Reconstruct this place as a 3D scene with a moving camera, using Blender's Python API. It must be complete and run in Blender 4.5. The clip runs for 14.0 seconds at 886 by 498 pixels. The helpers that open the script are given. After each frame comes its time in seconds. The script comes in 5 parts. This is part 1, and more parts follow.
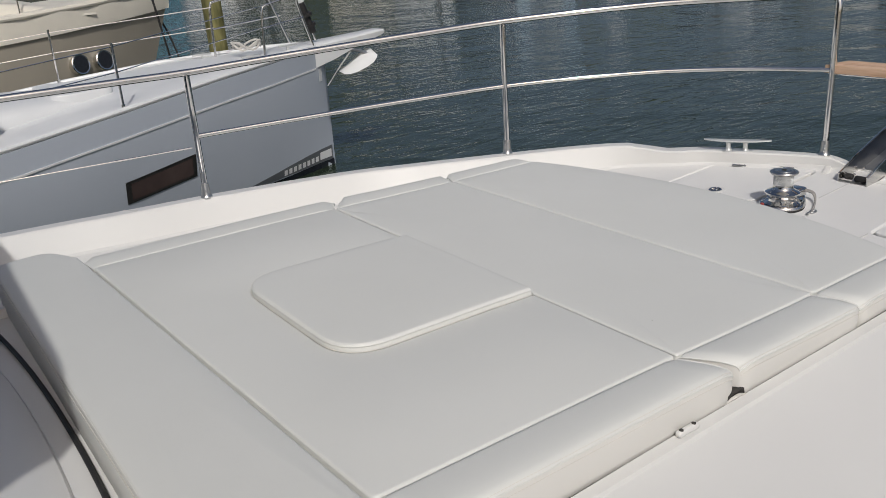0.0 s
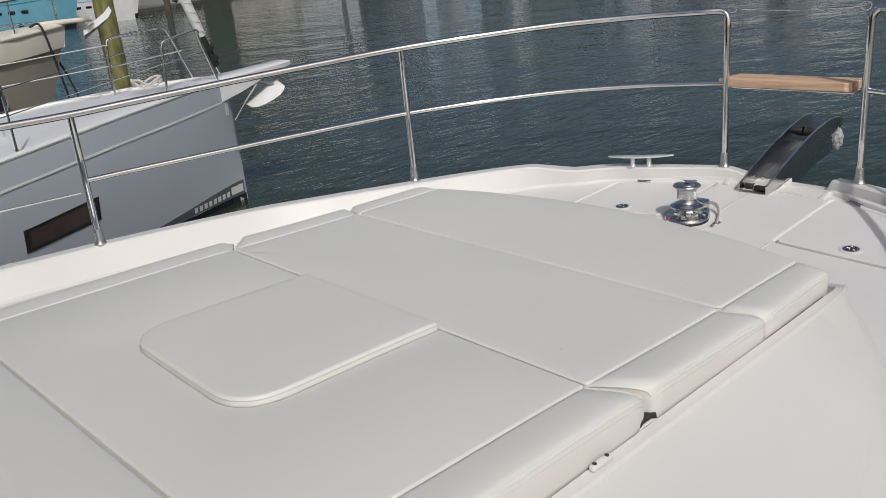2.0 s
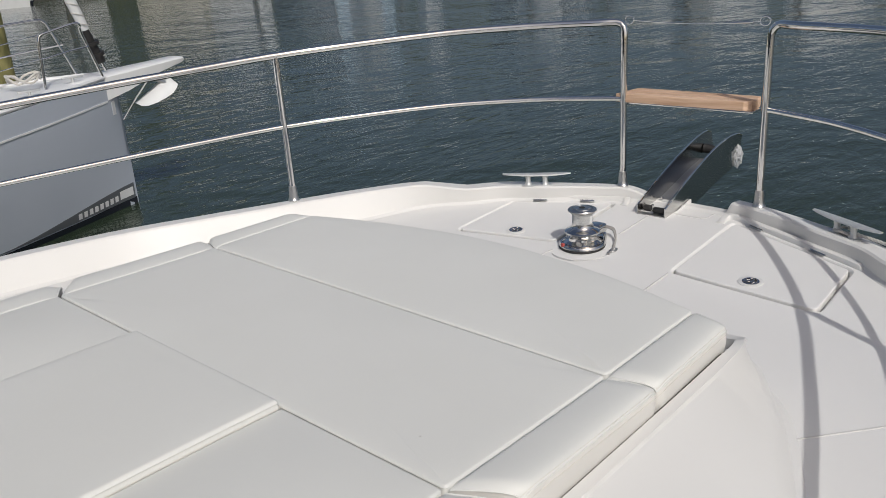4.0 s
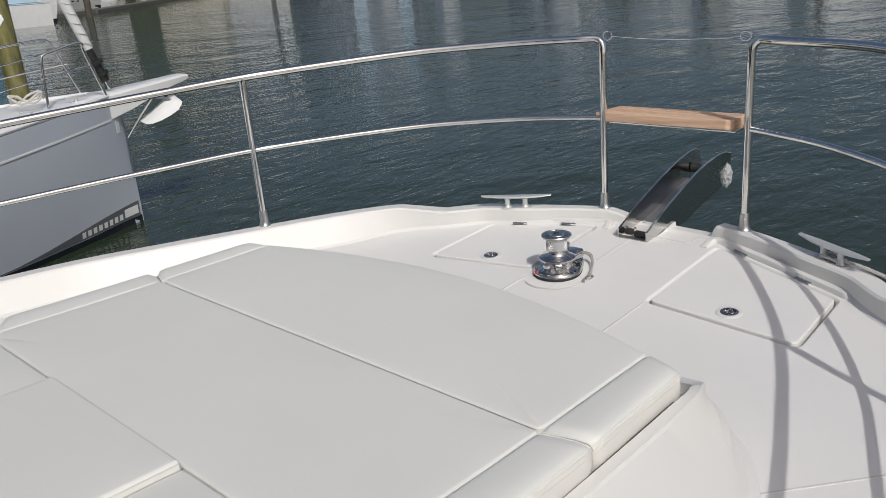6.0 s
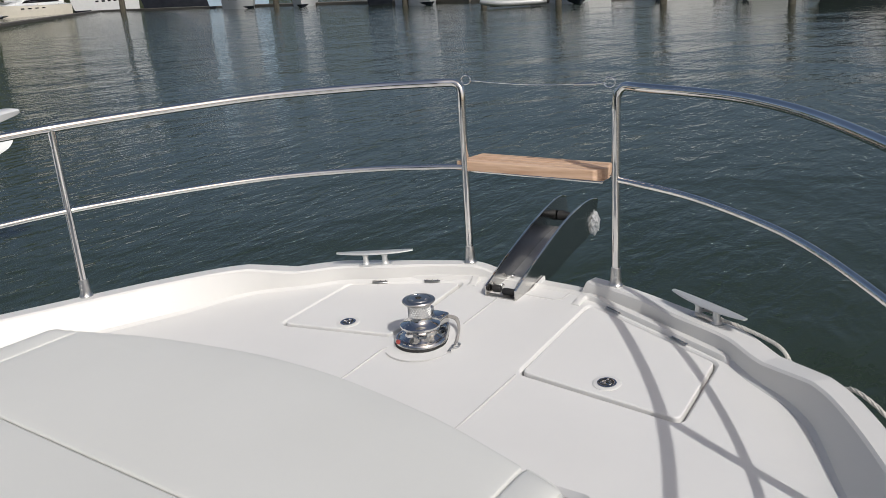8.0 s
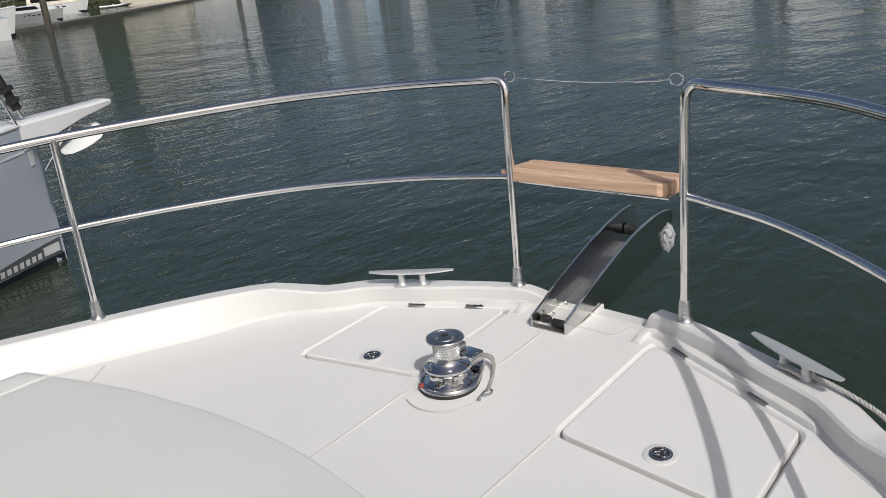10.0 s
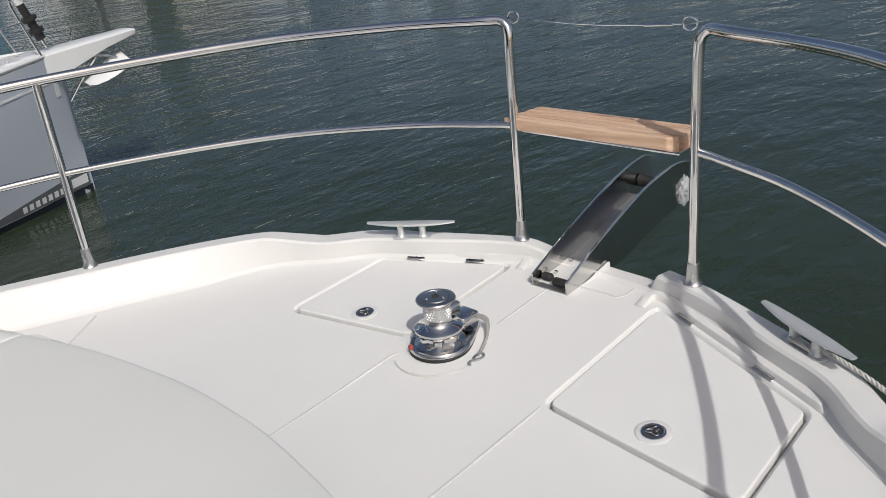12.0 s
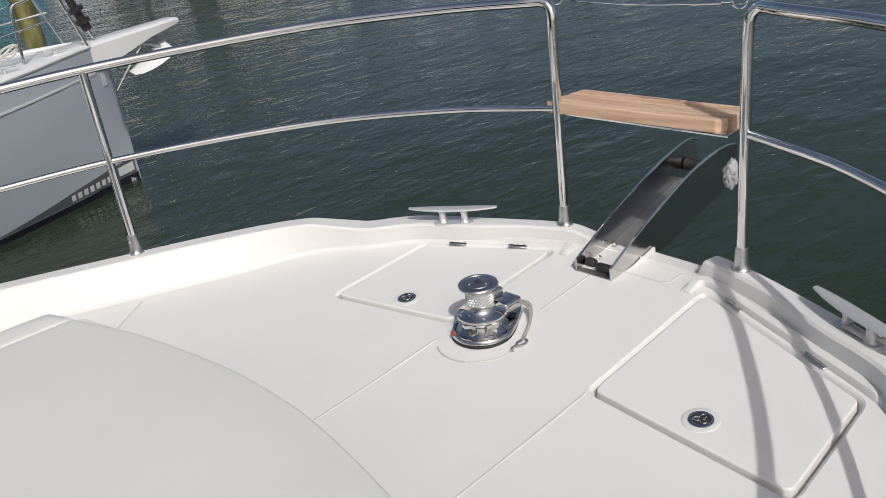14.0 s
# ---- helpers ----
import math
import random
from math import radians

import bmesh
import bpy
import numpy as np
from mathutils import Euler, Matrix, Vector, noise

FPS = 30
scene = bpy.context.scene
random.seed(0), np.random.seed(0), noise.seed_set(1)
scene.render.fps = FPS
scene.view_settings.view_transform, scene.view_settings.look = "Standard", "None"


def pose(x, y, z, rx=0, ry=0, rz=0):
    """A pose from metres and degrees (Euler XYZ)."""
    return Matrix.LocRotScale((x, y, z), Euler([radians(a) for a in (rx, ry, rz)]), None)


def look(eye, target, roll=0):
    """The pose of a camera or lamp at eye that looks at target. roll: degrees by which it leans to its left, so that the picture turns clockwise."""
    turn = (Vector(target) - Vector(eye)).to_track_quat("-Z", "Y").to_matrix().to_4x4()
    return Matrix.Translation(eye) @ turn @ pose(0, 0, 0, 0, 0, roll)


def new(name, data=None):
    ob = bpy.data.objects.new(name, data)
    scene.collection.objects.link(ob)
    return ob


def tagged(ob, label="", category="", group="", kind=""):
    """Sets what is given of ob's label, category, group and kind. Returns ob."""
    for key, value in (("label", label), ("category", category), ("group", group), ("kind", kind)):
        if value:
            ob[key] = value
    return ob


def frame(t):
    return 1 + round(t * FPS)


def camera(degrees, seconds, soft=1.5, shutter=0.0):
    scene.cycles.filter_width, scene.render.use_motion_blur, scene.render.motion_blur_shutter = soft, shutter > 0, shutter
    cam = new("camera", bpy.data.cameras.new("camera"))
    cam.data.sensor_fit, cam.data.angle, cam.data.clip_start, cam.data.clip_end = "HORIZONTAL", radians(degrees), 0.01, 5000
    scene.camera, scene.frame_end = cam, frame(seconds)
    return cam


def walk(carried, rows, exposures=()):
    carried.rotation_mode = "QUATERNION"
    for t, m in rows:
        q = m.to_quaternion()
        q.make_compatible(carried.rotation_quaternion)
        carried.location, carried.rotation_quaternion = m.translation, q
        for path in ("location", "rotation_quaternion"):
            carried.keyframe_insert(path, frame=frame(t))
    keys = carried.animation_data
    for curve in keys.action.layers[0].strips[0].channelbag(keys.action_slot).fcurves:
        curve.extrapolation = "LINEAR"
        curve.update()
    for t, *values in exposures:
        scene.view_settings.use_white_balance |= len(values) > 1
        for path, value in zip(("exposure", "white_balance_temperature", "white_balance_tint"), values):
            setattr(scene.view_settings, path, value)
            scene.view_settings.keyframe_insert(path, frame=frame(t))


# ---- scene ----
cam = camera(56.2, 14.0, soft=0.55)
PATH = [
    (0, (3.102, -1.859, 1.248), (4.172, -0.322, 0.546), -3.9),
    (0.5, (3.115, -1.857, 1.254), (4.211, -0.328, 0.575), -3.9),
    (1, (3.131, -1.856, 1.254), (4.263, -0.346, 0.593), -4.2),
    (1.5, (3.144, -1.861, 1.259), (4.315, -0.378, 0.605), -4.3),
    (2, (3.208, -1.826, 1.238), (4.436, -0.391, 0.578), -5.5),
    (2.5, (3.323, -1.721, 1.237), (4.65, -0.392, 0.55), -4.2),
    (3, (3.391, -1.682, 1.257), (4.76, -0.401, 0.561), -4.0),
    (3.2, (3.421, -1.673, 1.259), (4.802, -0.407, 0.559), -4.3),
    (5.3, (3.774, -1.696, 1.245), (5.086, -0.339, 0.584), -3.9),
    (5.5, (3.79, -1.708, 1.258), (5.101, -0.35, 0.596), -4.3),
    (6, (3.836, -1.727, 1.254), (5.175, -0.395, 0.596), -4.8),
    (6.5, (3.88, -1.733, 1.25), (5.26, -0.445, 0.589), -5.4),
    (7, (3.974, -1.678, 1.245), (5.422, -0.474, 0.571), -5.4),
    (7.5, (4.078, -1.575, 1.277), (5.601, -0.464, 0.611), -4.7),
    (8, (4.158, -1.537, 1.284), (5.709, -0.438, 0.662), -3.8),
    (8.5, (4.369, -1.549, 1.272), (5.884, -0.395, 0.661), -4.0),
    (8.7, (4.441, -1.557, 1.277), (5.906, -0.336, 0.676), -4.4),
    (10.8, (4.813, -1.409, 1.281), (6.16, -0.112, 0.573), -5.8),
    (11, (4.853, -1.424, 1.281), (6.183, -0.132, 0.531), -5.6),
    (11.5, (4.897, -1.448, 1.287), (6.2, -0.153, 0.495), -5.7),
    (12, (4.905, -1.45, 1.292), (6.169, -0.122, 0.493), -6.3),
    (12.5, (4.9, -1.458, 1.292), (6.129, -0.1, 0.489), -6.9),
    (13, (4.898, -1.451, 1.29), (6.111, -0.082, 0.482), -7.1),
    (13.5, (4.898, -1.438, 1.288), (6.093, -0.054, 0.476), -7.4),
    (14, (4.91, -1.435, 1.283), (6.094, -0.046, 0.465), -7.7),
]
walk(cam, [(t, look(eye, target, roll)) for t, eye, target, roll in PATH],
     [(0.0, -0.42), (1.5, -0.40), (3.0, -0.31), (6.5, -0.22), (8.5, -0.12), (11.0, -0.11), (14.0, -0.09)])

# ---------------------------------------------------------------- light
SUN_AZ, SUN_EL = math.atan2(-0.895, -0.447), radians(45.4)
to_sun = Vector((math.cos(SUN_EL) * math.cos(SUN_AZ), math.cos(SUN_EL) * math.sin(SUN_AZ), math.sin(SUN_EL)))
world = bpy.data.worlds.new("sky")
scene.world = world
world.use_nodes = True
wn = world.node_tree
sky = wn.nodes.new("ShaderNodeTexSky")
sky.sky_type = "NISHITA"
sky.sun_disc = False
sky.sun_elevation = SUN_EL
sky.sun_rotation = math.atan2(to_sun.x, to_sun.y)
sky.dust_density, sky.air_density, sky.ozone_density = 4.1, 0.76, 0.75
wn.nodes["Background"].inputs["Strength"].default_value = 0.098
wn.links.new(sky.outputs["Color"], wn.nodes["Background"].inputs["Color"])
sun_data = bpy.data.lights.new("sun", "SUN")
sun_data.energy, sun_data.angle, sun_data.color = 2.72, radians(0.53), (1.0, 0.98, 0.95)
sun = new("sun", sun_data)
sun.matrix_world = look(to_sun * 50, (0, 0, 0))


# ---------------------------------------------------------------- materials
def principled(name, color, rough=0.5, metal=0.0, spec=0.5):
    m = bpy.data.materials.new(name)
    m.use_nodes = True
    b = m.node_tree.nodes["Principled BSDF"]
    b.inputs["Base Color"].default_value = (*color, 1)
    b.inputs["Roughness"].default_value = rough
    b.inputs["Metallic"].default_value = metal
    b.inputs["Specular IOR Level"].default_value = spec
    return m


def mottled(name, a, b, scale=3.0, rough=(0.3, 0.4), metal=0.0, spec=0.5, fine=60.0, bump=0.1, depth=0.001, stretch=(1, 1, 1), detail=5.0, specks=0.0):
    """Two tones at a wide scale, gloss that varies, and fine relief."""
    m = principled(name, a, rough[0], metal, spec)
    nt = m.node_tree
    n, l, bs = nt.nodes, nt.links, nt.nodes["Principled BSDF"]
    tc = n.new("ShaderNodeTexCoord")
    mp = n.new("ShaderNodeMapping")
    mp.inputs["Scale"].default_value = stretch
    l.new(tc.outputs["Object"], mp.inputs["Vector"])
    big = n.new("ShaderNodeTexNoise")
    big.inputs["Scale"].default_value, big.inputs["Detail"].default_value = scale, detail
    l.new(mp.outputs["Vector"], big.inputs["Vector"])
    ramp = n.new("ShaderNodeMix")
    ramp.data_type = "RGBA"
    ramp.inputs[6].default_value, ramp.inputs[7].default_value = (*a, 1), (*b, 1)
    sharp = n.new("ShaderNodeMapRange")
    sharp.inputs["From Min"].default_value, sharp.inputs["From Max"].default_value = 0.32, 0.68
    l.new(big.outputs["Fac"], sharp.inputs["Value"])
    l.new(sharp.outputs["Result"], ramp.inputs[0])
    l.new(ramp.outputs[2], bs.inputs["Base Color"])
    if specks:
        # sparse small dirt specks, only in a few cells
        cell = n.new("ShaderNodeTexVoronoi")
        cell.inputs["Scale"].default_value = 7.0
        l.new(tc.outputs["Object"], cell.inputs["Vector"])
        near = n.new("ShaderNodeMath")
        near.operation = "LESS_THAN"
        near.inputs[1].default_value = specks
        l.new(cell.outputs["Distance"], near.inputs[0])
        part_c = n.new("ShaderNodeSeparateColor")
        l.new(cell.outputs["Color"], part_c.inputs["Color"])
        few = n.new("ShaderNodeMath")
        few.operation = "GREATER_THAN"
        few.inputs[1].default_value = 0.72
        l.new(part_c.outputs["Red"], few.inputs[0])
        both = n.new("ShaderNodeMath")
        both.operation = "MULTIPLY"
        l.new(near.outputs[0], both.inputs[0])
        l.new(few.outputs[0], both.inputs[1])
        soft = n.new("ShaderNodeMath")
        soft.operation = "MULTIPLY"
        soft.inputs[1].default_value = 0.6
        l.new(both.outputs[0], soft.inputs[0])
        dirt = n.new("ShaderNodeMix")
        dirt.data_type = "RGBA"
        dirt.inputs[7].default_value = (0.16, 0.13, 0.10, 1)
        l.new(soft.outputs[0], dirt.inputs[0])
        l.new(ramp.outputs[2], dirt.inputs[6])
        l.new(dirt.outputs[2], bs.inputs["Base Color"])
    rr = n.new("ShaderNodeMapRange")
    rr.inputs["To Min"].default_value, rr.inputs["To Max"].default_value = rough
    l.new(big.outputs["Fac"], rr.inputs["Value"])
    l.new(rr.outputs["Result"], bs.inputs["Roughness"])
    small = n.new("ShaderNodeTexNoise")
    small.inputs["Scale"].default_value, small.inputs["Detail"].default_value = fine, 3.0
    l.new(mp.outputs["Vector"], small.inputs["Vector"])
    bp = n.new("ShaderNodeBump")
    bp.inputs["Strength"].default_value, bp.inputs["Distance"].default_value = bump, depth
    l.new(small.outputs["Fac"], bp.inputs["Height"])
    l.new(bp.outputs["Normal"], bs.inputs["Normal"])
    return m


GEL = mottled("white_gelcoat", (0.667, 0.66, 0.638), (0.64, 0.634, 0.612), 1.6, (0.28, 0.42), fine=7.0, bump=0.05, depth=0.004, specks=0.018)
NONSKID = mottled("moulded_deck", (0.72, 0.713, 0.692), (0.69, 0.684, 0.664), 2.3, (0.42, 0.55), fine=420.0, bump=0.25, depth=0.0006, specks=0.018)
VINYL = mottled("white_vinyl", (0.66, 0.664, 0.634), (0.634, 0.638, 0.608), 2.0, (0.46, 0.58), fine=300.0, bump=0.16, depth=0.0006, specks=0.014)
VINYL_SIDE = mottled("cream_vinyl", (0.68, 0.668, 0.632), (0.65, 0.638, 0.602), 3.0, (0.45, 0.55), fine=300.0, bump=0.16, depth=0.0006)
THREAD = principled("stitching", (0.62, 0.60, 0.55), 0.8)
STEEL = mottled("polished_steel", (0.80, 0.785, 0.76), (0.72, 0.71, 0.69), 9.0, (0.03, 0.08), 1.0, fine=40.0, bump=0.03, depth=0.001)
CAST = mottled("cast_steel", (0.62, 0.62, 0.61), (0.55, 0.55, 0.54), 25.0, (0.25, 0.4), 1.0, fine=150.0, bump=0.15, depth=0.001)
CHROME = mottled("chrome", (0.68, 0.67, 0.655), (0.58, 0.575, 0.56), 12.0, (0.05, 0.14), 1.0, fine=60.0, bump=0.04, depth=0.001)
DARKSTEEL = mottled("dark_polished_steel", (0.62, 0.615, 0.60), (0.52, 0.515, 0.505), 10.0, (0.10, 0.28), 1.0, fine=30.0, bump=0.05, depth=0.002)
ALU = mottled("anodised_grey", (0.62, 0.63, 0.62), (0.56, 0.57, 0.56), 14.0, (0.35, 0.5), 0.5, fine=200.0, bump=0.1, depth=0.0006)
BLACK = mottled("black_rubber", (0.012, 0.012, 0.012), (0.022, 0.021, 0.02), 20.0, (0.5, 0.7), fine=160.0, bump=0.2)
# near-black: paints shade in bolster gaps; also colours sockets, latch recesses and screws
DARK = principled("dark_gap", (0.03, 0.028, 0.025), 0.8)
TEAK = mottled("oiled_teak", (0.62, 0.44, 0.31), (0.46, 0.29, 0.185), 5.0, (0.5, 0.65), fine=45.0, bump=0.35, depth=0.001, stretch=(16, 0.9, 16), detail=8.0)
tone = TEAK.node_tree.nodes.new("ShaderNodeHueSaturation")
pick = TEAK.node_tree.nodes.new("ShaderNodeObjectInfo")
span = TEAK.node_tree.nodes.new("ShaderNodeMapRange")
span.inputs["To Min"].default_value, span.inputs["To Max"].default_value = 0.80, 1.15
TEAK.node_tree.links.new(pick.outputs["Random"], span.inputs["Value"])
TEAK.node_tree.links.new(span.outputs["Result"], tone.inputs["Value"])
teak_bs = TEAK.node_tree.nodes["Principled BSDF"]
TEAK.node_tree.links.new(teak_bs.inputs["Base Color"].links[0].from_socket, tone.inputs["Color"])
TEAK.node_tree.links.new(tone.outputs["Color"], teak_bs.inputs["Base Color"])
SATIN = mottled("satin_steel", (0.56, 0.545, 0.52), (0.47, 0.46, 0.44), 14.0, (0.24, 0.36), 1.0, fine=90.0, bump=0.08, depth=0.001)
CAULK = principled("caulking", (0.05, 0.035, 0.03), 0.6)
ROPE = mottled("white_rope", (0.62, 0.60, 0.56), (0.5, 0.48, 0.44), 40.0, (0.8, 0.9), fine=300.0, bump=0.3)
GREYROPE = mottled("grey_cord", (0.33, 0.32, 0.30), (0.24, 0.23, 0.22), 60.0, (0.7, 0.9), fine=400.0, bump=0.3)
RED = principled("red_plastic", (0.35, 0.06, 0.05), 0.4)
SEAM = mottled("seam_compound", (0.60, 0.59, 0.57), (0.55, 0.54, 0.52), 6.0, (0.5, 0.6), fine=80.0, bump=0.1)
GLASSY = principled("tinted_window", (0.012, 0.012, 0.014), 0.05, 0.0, 0.6)
BLUEGREY = mottled("bluegrey_hull", (0.45, 0.49, 0.55), (0.43, 0.47, 0.53), 1.2, (0.16, 0.26), fine=2.5, bump=0.04, depth=0.02)
NBWHITE = mottled("neighbour_white", (0.70, 0.71, 0.71), (0.65, 0.66, 0.66), 2.0, (0.3, 0.45), fine=80.0, bump=0.06)
BEIGE = mottled("beige_hull", (0.40, 0.365, 0.30), (0.375, 0.34, 0.28), 1.0, (0.2, 0.3), fine=2.0, bump=0.05, depth=0.02)
CREAM = mottled("cream_deck", (0.74, 0.70, 0.60), (0.69, 0.65, 0.56), 2.0, (0.35, 0.5), fine=60.0, bump=0.08)
NAVY = mottled("navy_hull", (0.012, 0.015, 0.022), (0.02, 0.022, 0.03), 1.0, (0.12, 0.22), fine=2.0, bump=0.04, depth=0.02)
ICEBLUE = mottled("pale_blue_hull", (0.42, 0.55, 0.66), (0.38, 0.50, 0.61), 1.0, (0.2, 0.3), fine=2.0, bump=0.04, depth=0.02)
TEALBLUE = mottled("teal_blue_hull", (0.15, 0.38, 0.50), (0.12, 0.33, 0.45), 1.0, (0.2, 0.3), fine=2.0, bump=0.04, depth=0.02)
PILE = mottled("weathered_pile", (0.27, 0.25, 0.10), (0.085, 0.085, 0.03), 6.0, (0.8, 0.95), fine=30.0, bump=0.6, depth=0.01, stretch=(1, 1, 0.25))
FARPILE = mottled("dark_wet_pile", (0.11, 0.10, 0.075), (0.05, 0.045, 0.035), 4.0, (0.8, 0.95), fine=20.0, bump=0.5, depth=0.01, stretch=(1, 1, 0.25))
PLANK = mottled("grey_dock_timber", (0.13, 0.12, 0.105), (0.08, 0.075, 0.065), 4.0, (0.8, 0.9), fine=40.0, bump=0.4, depth=0.004)
CANVAS = mottled("teal_canvas", (0.10, 0.30, 0.38), (0.08, 0.25, 0.33), 4.0, (0.8, 0.9), fine=120.0, bump=0.3)


def water_material():
    m = principled("harbour_water", (0.023, 0.035, 0.021), 0.05, 0.0, 0.5)
    nt = m.node_tree
    n, l, bs = nt.nodes, nt.links, nt.nodes["Principled BSDF"]
    bs.inputs["IOR"].default_value = 1.33
    tc = n.new("ShaderNodeTexCoord")
    last = None
    for scale, detail, stretch, turn, dist in ((0.16, 3.0, (1, 1, 1), 0.2, 0.16), (1.3, 3.0, (0.55, 1.0, 1), 0.35, 0.050), (4.6, 3.0, (0.45, 1.0, 1), -0.2, 0.024), (15.0, 2.0, (0.5, 1.0, 1), 0.1, 0.0045)):
        mp = n.new("ShaderNodeMapping")
        mp.inputs["Scale"].default_value = stretch
        mp.inputs["Rotation"].default_value = (0, 0, turn)
        l.new(tc.outputs["Object"], mp.inputs["Vector"])
        nz = n.new("ShaderNodeTexNoise")
        nz.inputs["Scale"].default_value, nz.inputs["Detail"].default_value, nz.inputs["Distortion"].default_value = scale, detail, 0.6
        l.new(mp.outputs["Vector"], nz.inputs["Vector"])
        bp = n.new("ShaderNodeBump")
        bp.inputs["Strength"].default_value, bp.inputs["Distance"].default_value = 1.0, dist
        l.new(nz.outputs["Fac"], bp.inputs["Height"])
        if last:
            l.new(last.outputs["Normal"], bp.inputs["Normal"])
        last = bp
    l.new(last.outputs["Normal"], bs.inputs["Normal"])
    return m


WATER = water_material()


# ---------------------------------------------------------------- mesh helpers
def obj_from(name, bm, mat, smooth=True, angle=40):
    me = bpy.data.meshes.new(name)
    bmesh.ops.recalc_face_normals(bm, faces=bm.faces)
    bm.to_mesh(me)
    bm.free()
    me.materials.append(mat)
    if smooth:
        for p in me.polygons:
            p.use_smooth = True
        me.set_sharp_from_angle(angle=radians(angle))
    return new(name, me)


def thing(name, label, category, at=(0, 0, 0), group="", kind=""):
    e = new(name)
    e.location = at
    e.empty_display_size = 0.05
    return tagged(e, label, category, group, kind)


def part(name, bm, mat, parent, label="", smooth=True, angle=40):
    """One mesh under a thing or a part; the mesh is given in the thing's own place."""
    ob = obj_from(name, bm, mat, smooth, angle)
    ob.parent = parent
    if label:
        ob["label"] = label
    return ob


def structure(name, bm, mat, label, smooth=True, angle=40):
    return tagged(obj_from(name, bm, mat, smooth, angle), label, kind="structure")


def spline(points, n, closed=False):
    """Catmull-Rom through points, n samples."""
    p = [Vector(q) for q in points]
    m = len(p)
    segs = m if closed else m - 1
    out = []
    for i in range(n):
        u = i / n * segs if closed else i / (n - 1) * segs
        k = min(int(u), segs - 1)
        f = u - k
        if closed:
            a, b, c, d = p[(k - 1) % m], p[k], p[(k + 1) % m], p[(k + 2) % m]
        else:
            b, c = p[k], p[k + 1]
            a = p[k - 1] if k > 0 else b * 2 - c
            d = p[k + 2] if k + 2 < m else c * 2 - b
        out.append(0.5 * (2 * b + (c - a) * f + (2 * a - 5 * b + 4 * c - d) * f * f + (3 * b - a - 3 * c + d) * f ** 3))
    return out


def loft(bm, rings, closed=True, caps=True):
    """Skin between rings of equally many points."""
    vs = [[bm.verts.new(p) for p in r] for r in rings]
    n = len(rings[0])
    for a, b in zip(vs, vs[1:]):
        for i in range(n if closed else n - 1):
            j = (i + 1) % n
            bm.faces.new((a[i], a[j], b[j], b[i]))
    if caps and closed:
        bm.faces.new(vs[0][::-1])
        bm.faces.new(vs[-1])
    return bm


def tube(bm, pts, radius, sides=12, closed=False, caps=True, radii=None):
    """A round bar along a line of points."""
    pts = [Vector(p) for p in pts]
    n = len(pts)
    rings = []
    up = None
    for i, p in enumerate(pts):
        d = (pts[(i + 1) % n] - pts[i - 1]) if closed else (pts[min(i + 1, n - 1)] - pts[max(i - 1, 0)])
        d.normalize()
        if up is None:
            up = Vector((0, 0, 1)) if abs(d.z) < 0.9 else Vector((1, 0, 0))
        side = d.cross(up).normalized()
        up = side.cross(d).normalized()
        r = radii[i] if radii else radius
        rings.append([p + (side * math.cos(2 * math.pi * k / sides) + up * math.sin(2 * math.pi * k / sides)) * r for k in range(sides)])
    if closed:
        rings.append(rings[0])
        return loft(bm, rings, True, False)
    return loft(bm, rings, True, caps)


def lathe(bm, profile, sides=28, at=(0, 0, 0), squash=1.0):
    """Turn (radius, height) round the upright axis."""
    rings = [[Vector((at[0] + r * math.cos(2 * math.pi * k / sides), at[1] + squash * r * math.sin(2 * math.pi * k / sides), at[2] + z)) for k in range(sides)] for r, z in profile]
    return loft(bm, rings, True, True)


def box(bm, lo, hi, bevel=0.0, seg=2, m=None):
    r = bmesh.ops.create_cube(bm, size=1)
    c, s = (Vector(lo) + Vector(hi)) / 2, Vector(hi) - Vector(lo)
    for v in r["verts"]:
        v.co = Vector((v.co.x * s.x, v.co.y * s.y, v.co.z * s.z)) + c
    verts = r["verts"]
    if bevel:
        es = list({e for v in verts for e in v.link_edges})
        q = bmesh.ops.bevel(bm, geom=es, offset=bevel, segments=seg, affect="EDGES", profile=0.5)
        verts = list({v for f in q["faces"] for v in f.verts} | {v for v in verts if v.is_valid})
    if m:
        for v in verts:
            v.co = m @ v.co
    return bm


def rounded(points, radius, seg=6):
    """A flat outline with rounded corners."""
    p = [Vector(q) for q in points]
    out = []
    for i, c in enumerate(p):
        a, b = (p[i - 1] - c), (p[(i + 1) % len(p)] - c)
        r = radius[i] if isinstance(radius, (list, tuple)) else radius
        half = a.angle(b) / 2
        cut = min(r / math.tan(half), a.length * 0.48, b.length * 0.48)
        s, e = c + a.normalized() * cut, c + b.normalized() * cut
        for k in range(seg + 1):
            f = k / seg
            out.append(s * (1 - f) ** 2 + c * 2 * f * (1 - f) + e * f * f)
    return out


def inset(points, d):
    """Move a counter-clockwise flat outline inwards by d."""
    n = len(points)
    out = []
    for i in range(n):
        t = (points[(i + 1) % n] - points[i - 1])
        t.z = 0
        t.normalize()
        out.append(points[i] + Vector((-t.y, t.x, 0)) * d)
    return out


def shrink(points, d):
    """Move the sides of a counter-clockwise polygon inwards by d."""
    p = [Vector(q) for q in points]
    out = []
    for i, c in enumerate(p):
        a, b = (c - p[i - 1]).normalized(), (p[(i + 1) % len(p)] - c).normalized()
        na, nb = Vector((-a.y, a.x, 0)), Vector((-b.y, b.x, 0))
        out.append(c + (na + nb) * (d / (1 + na.dot(nb))))
    return out


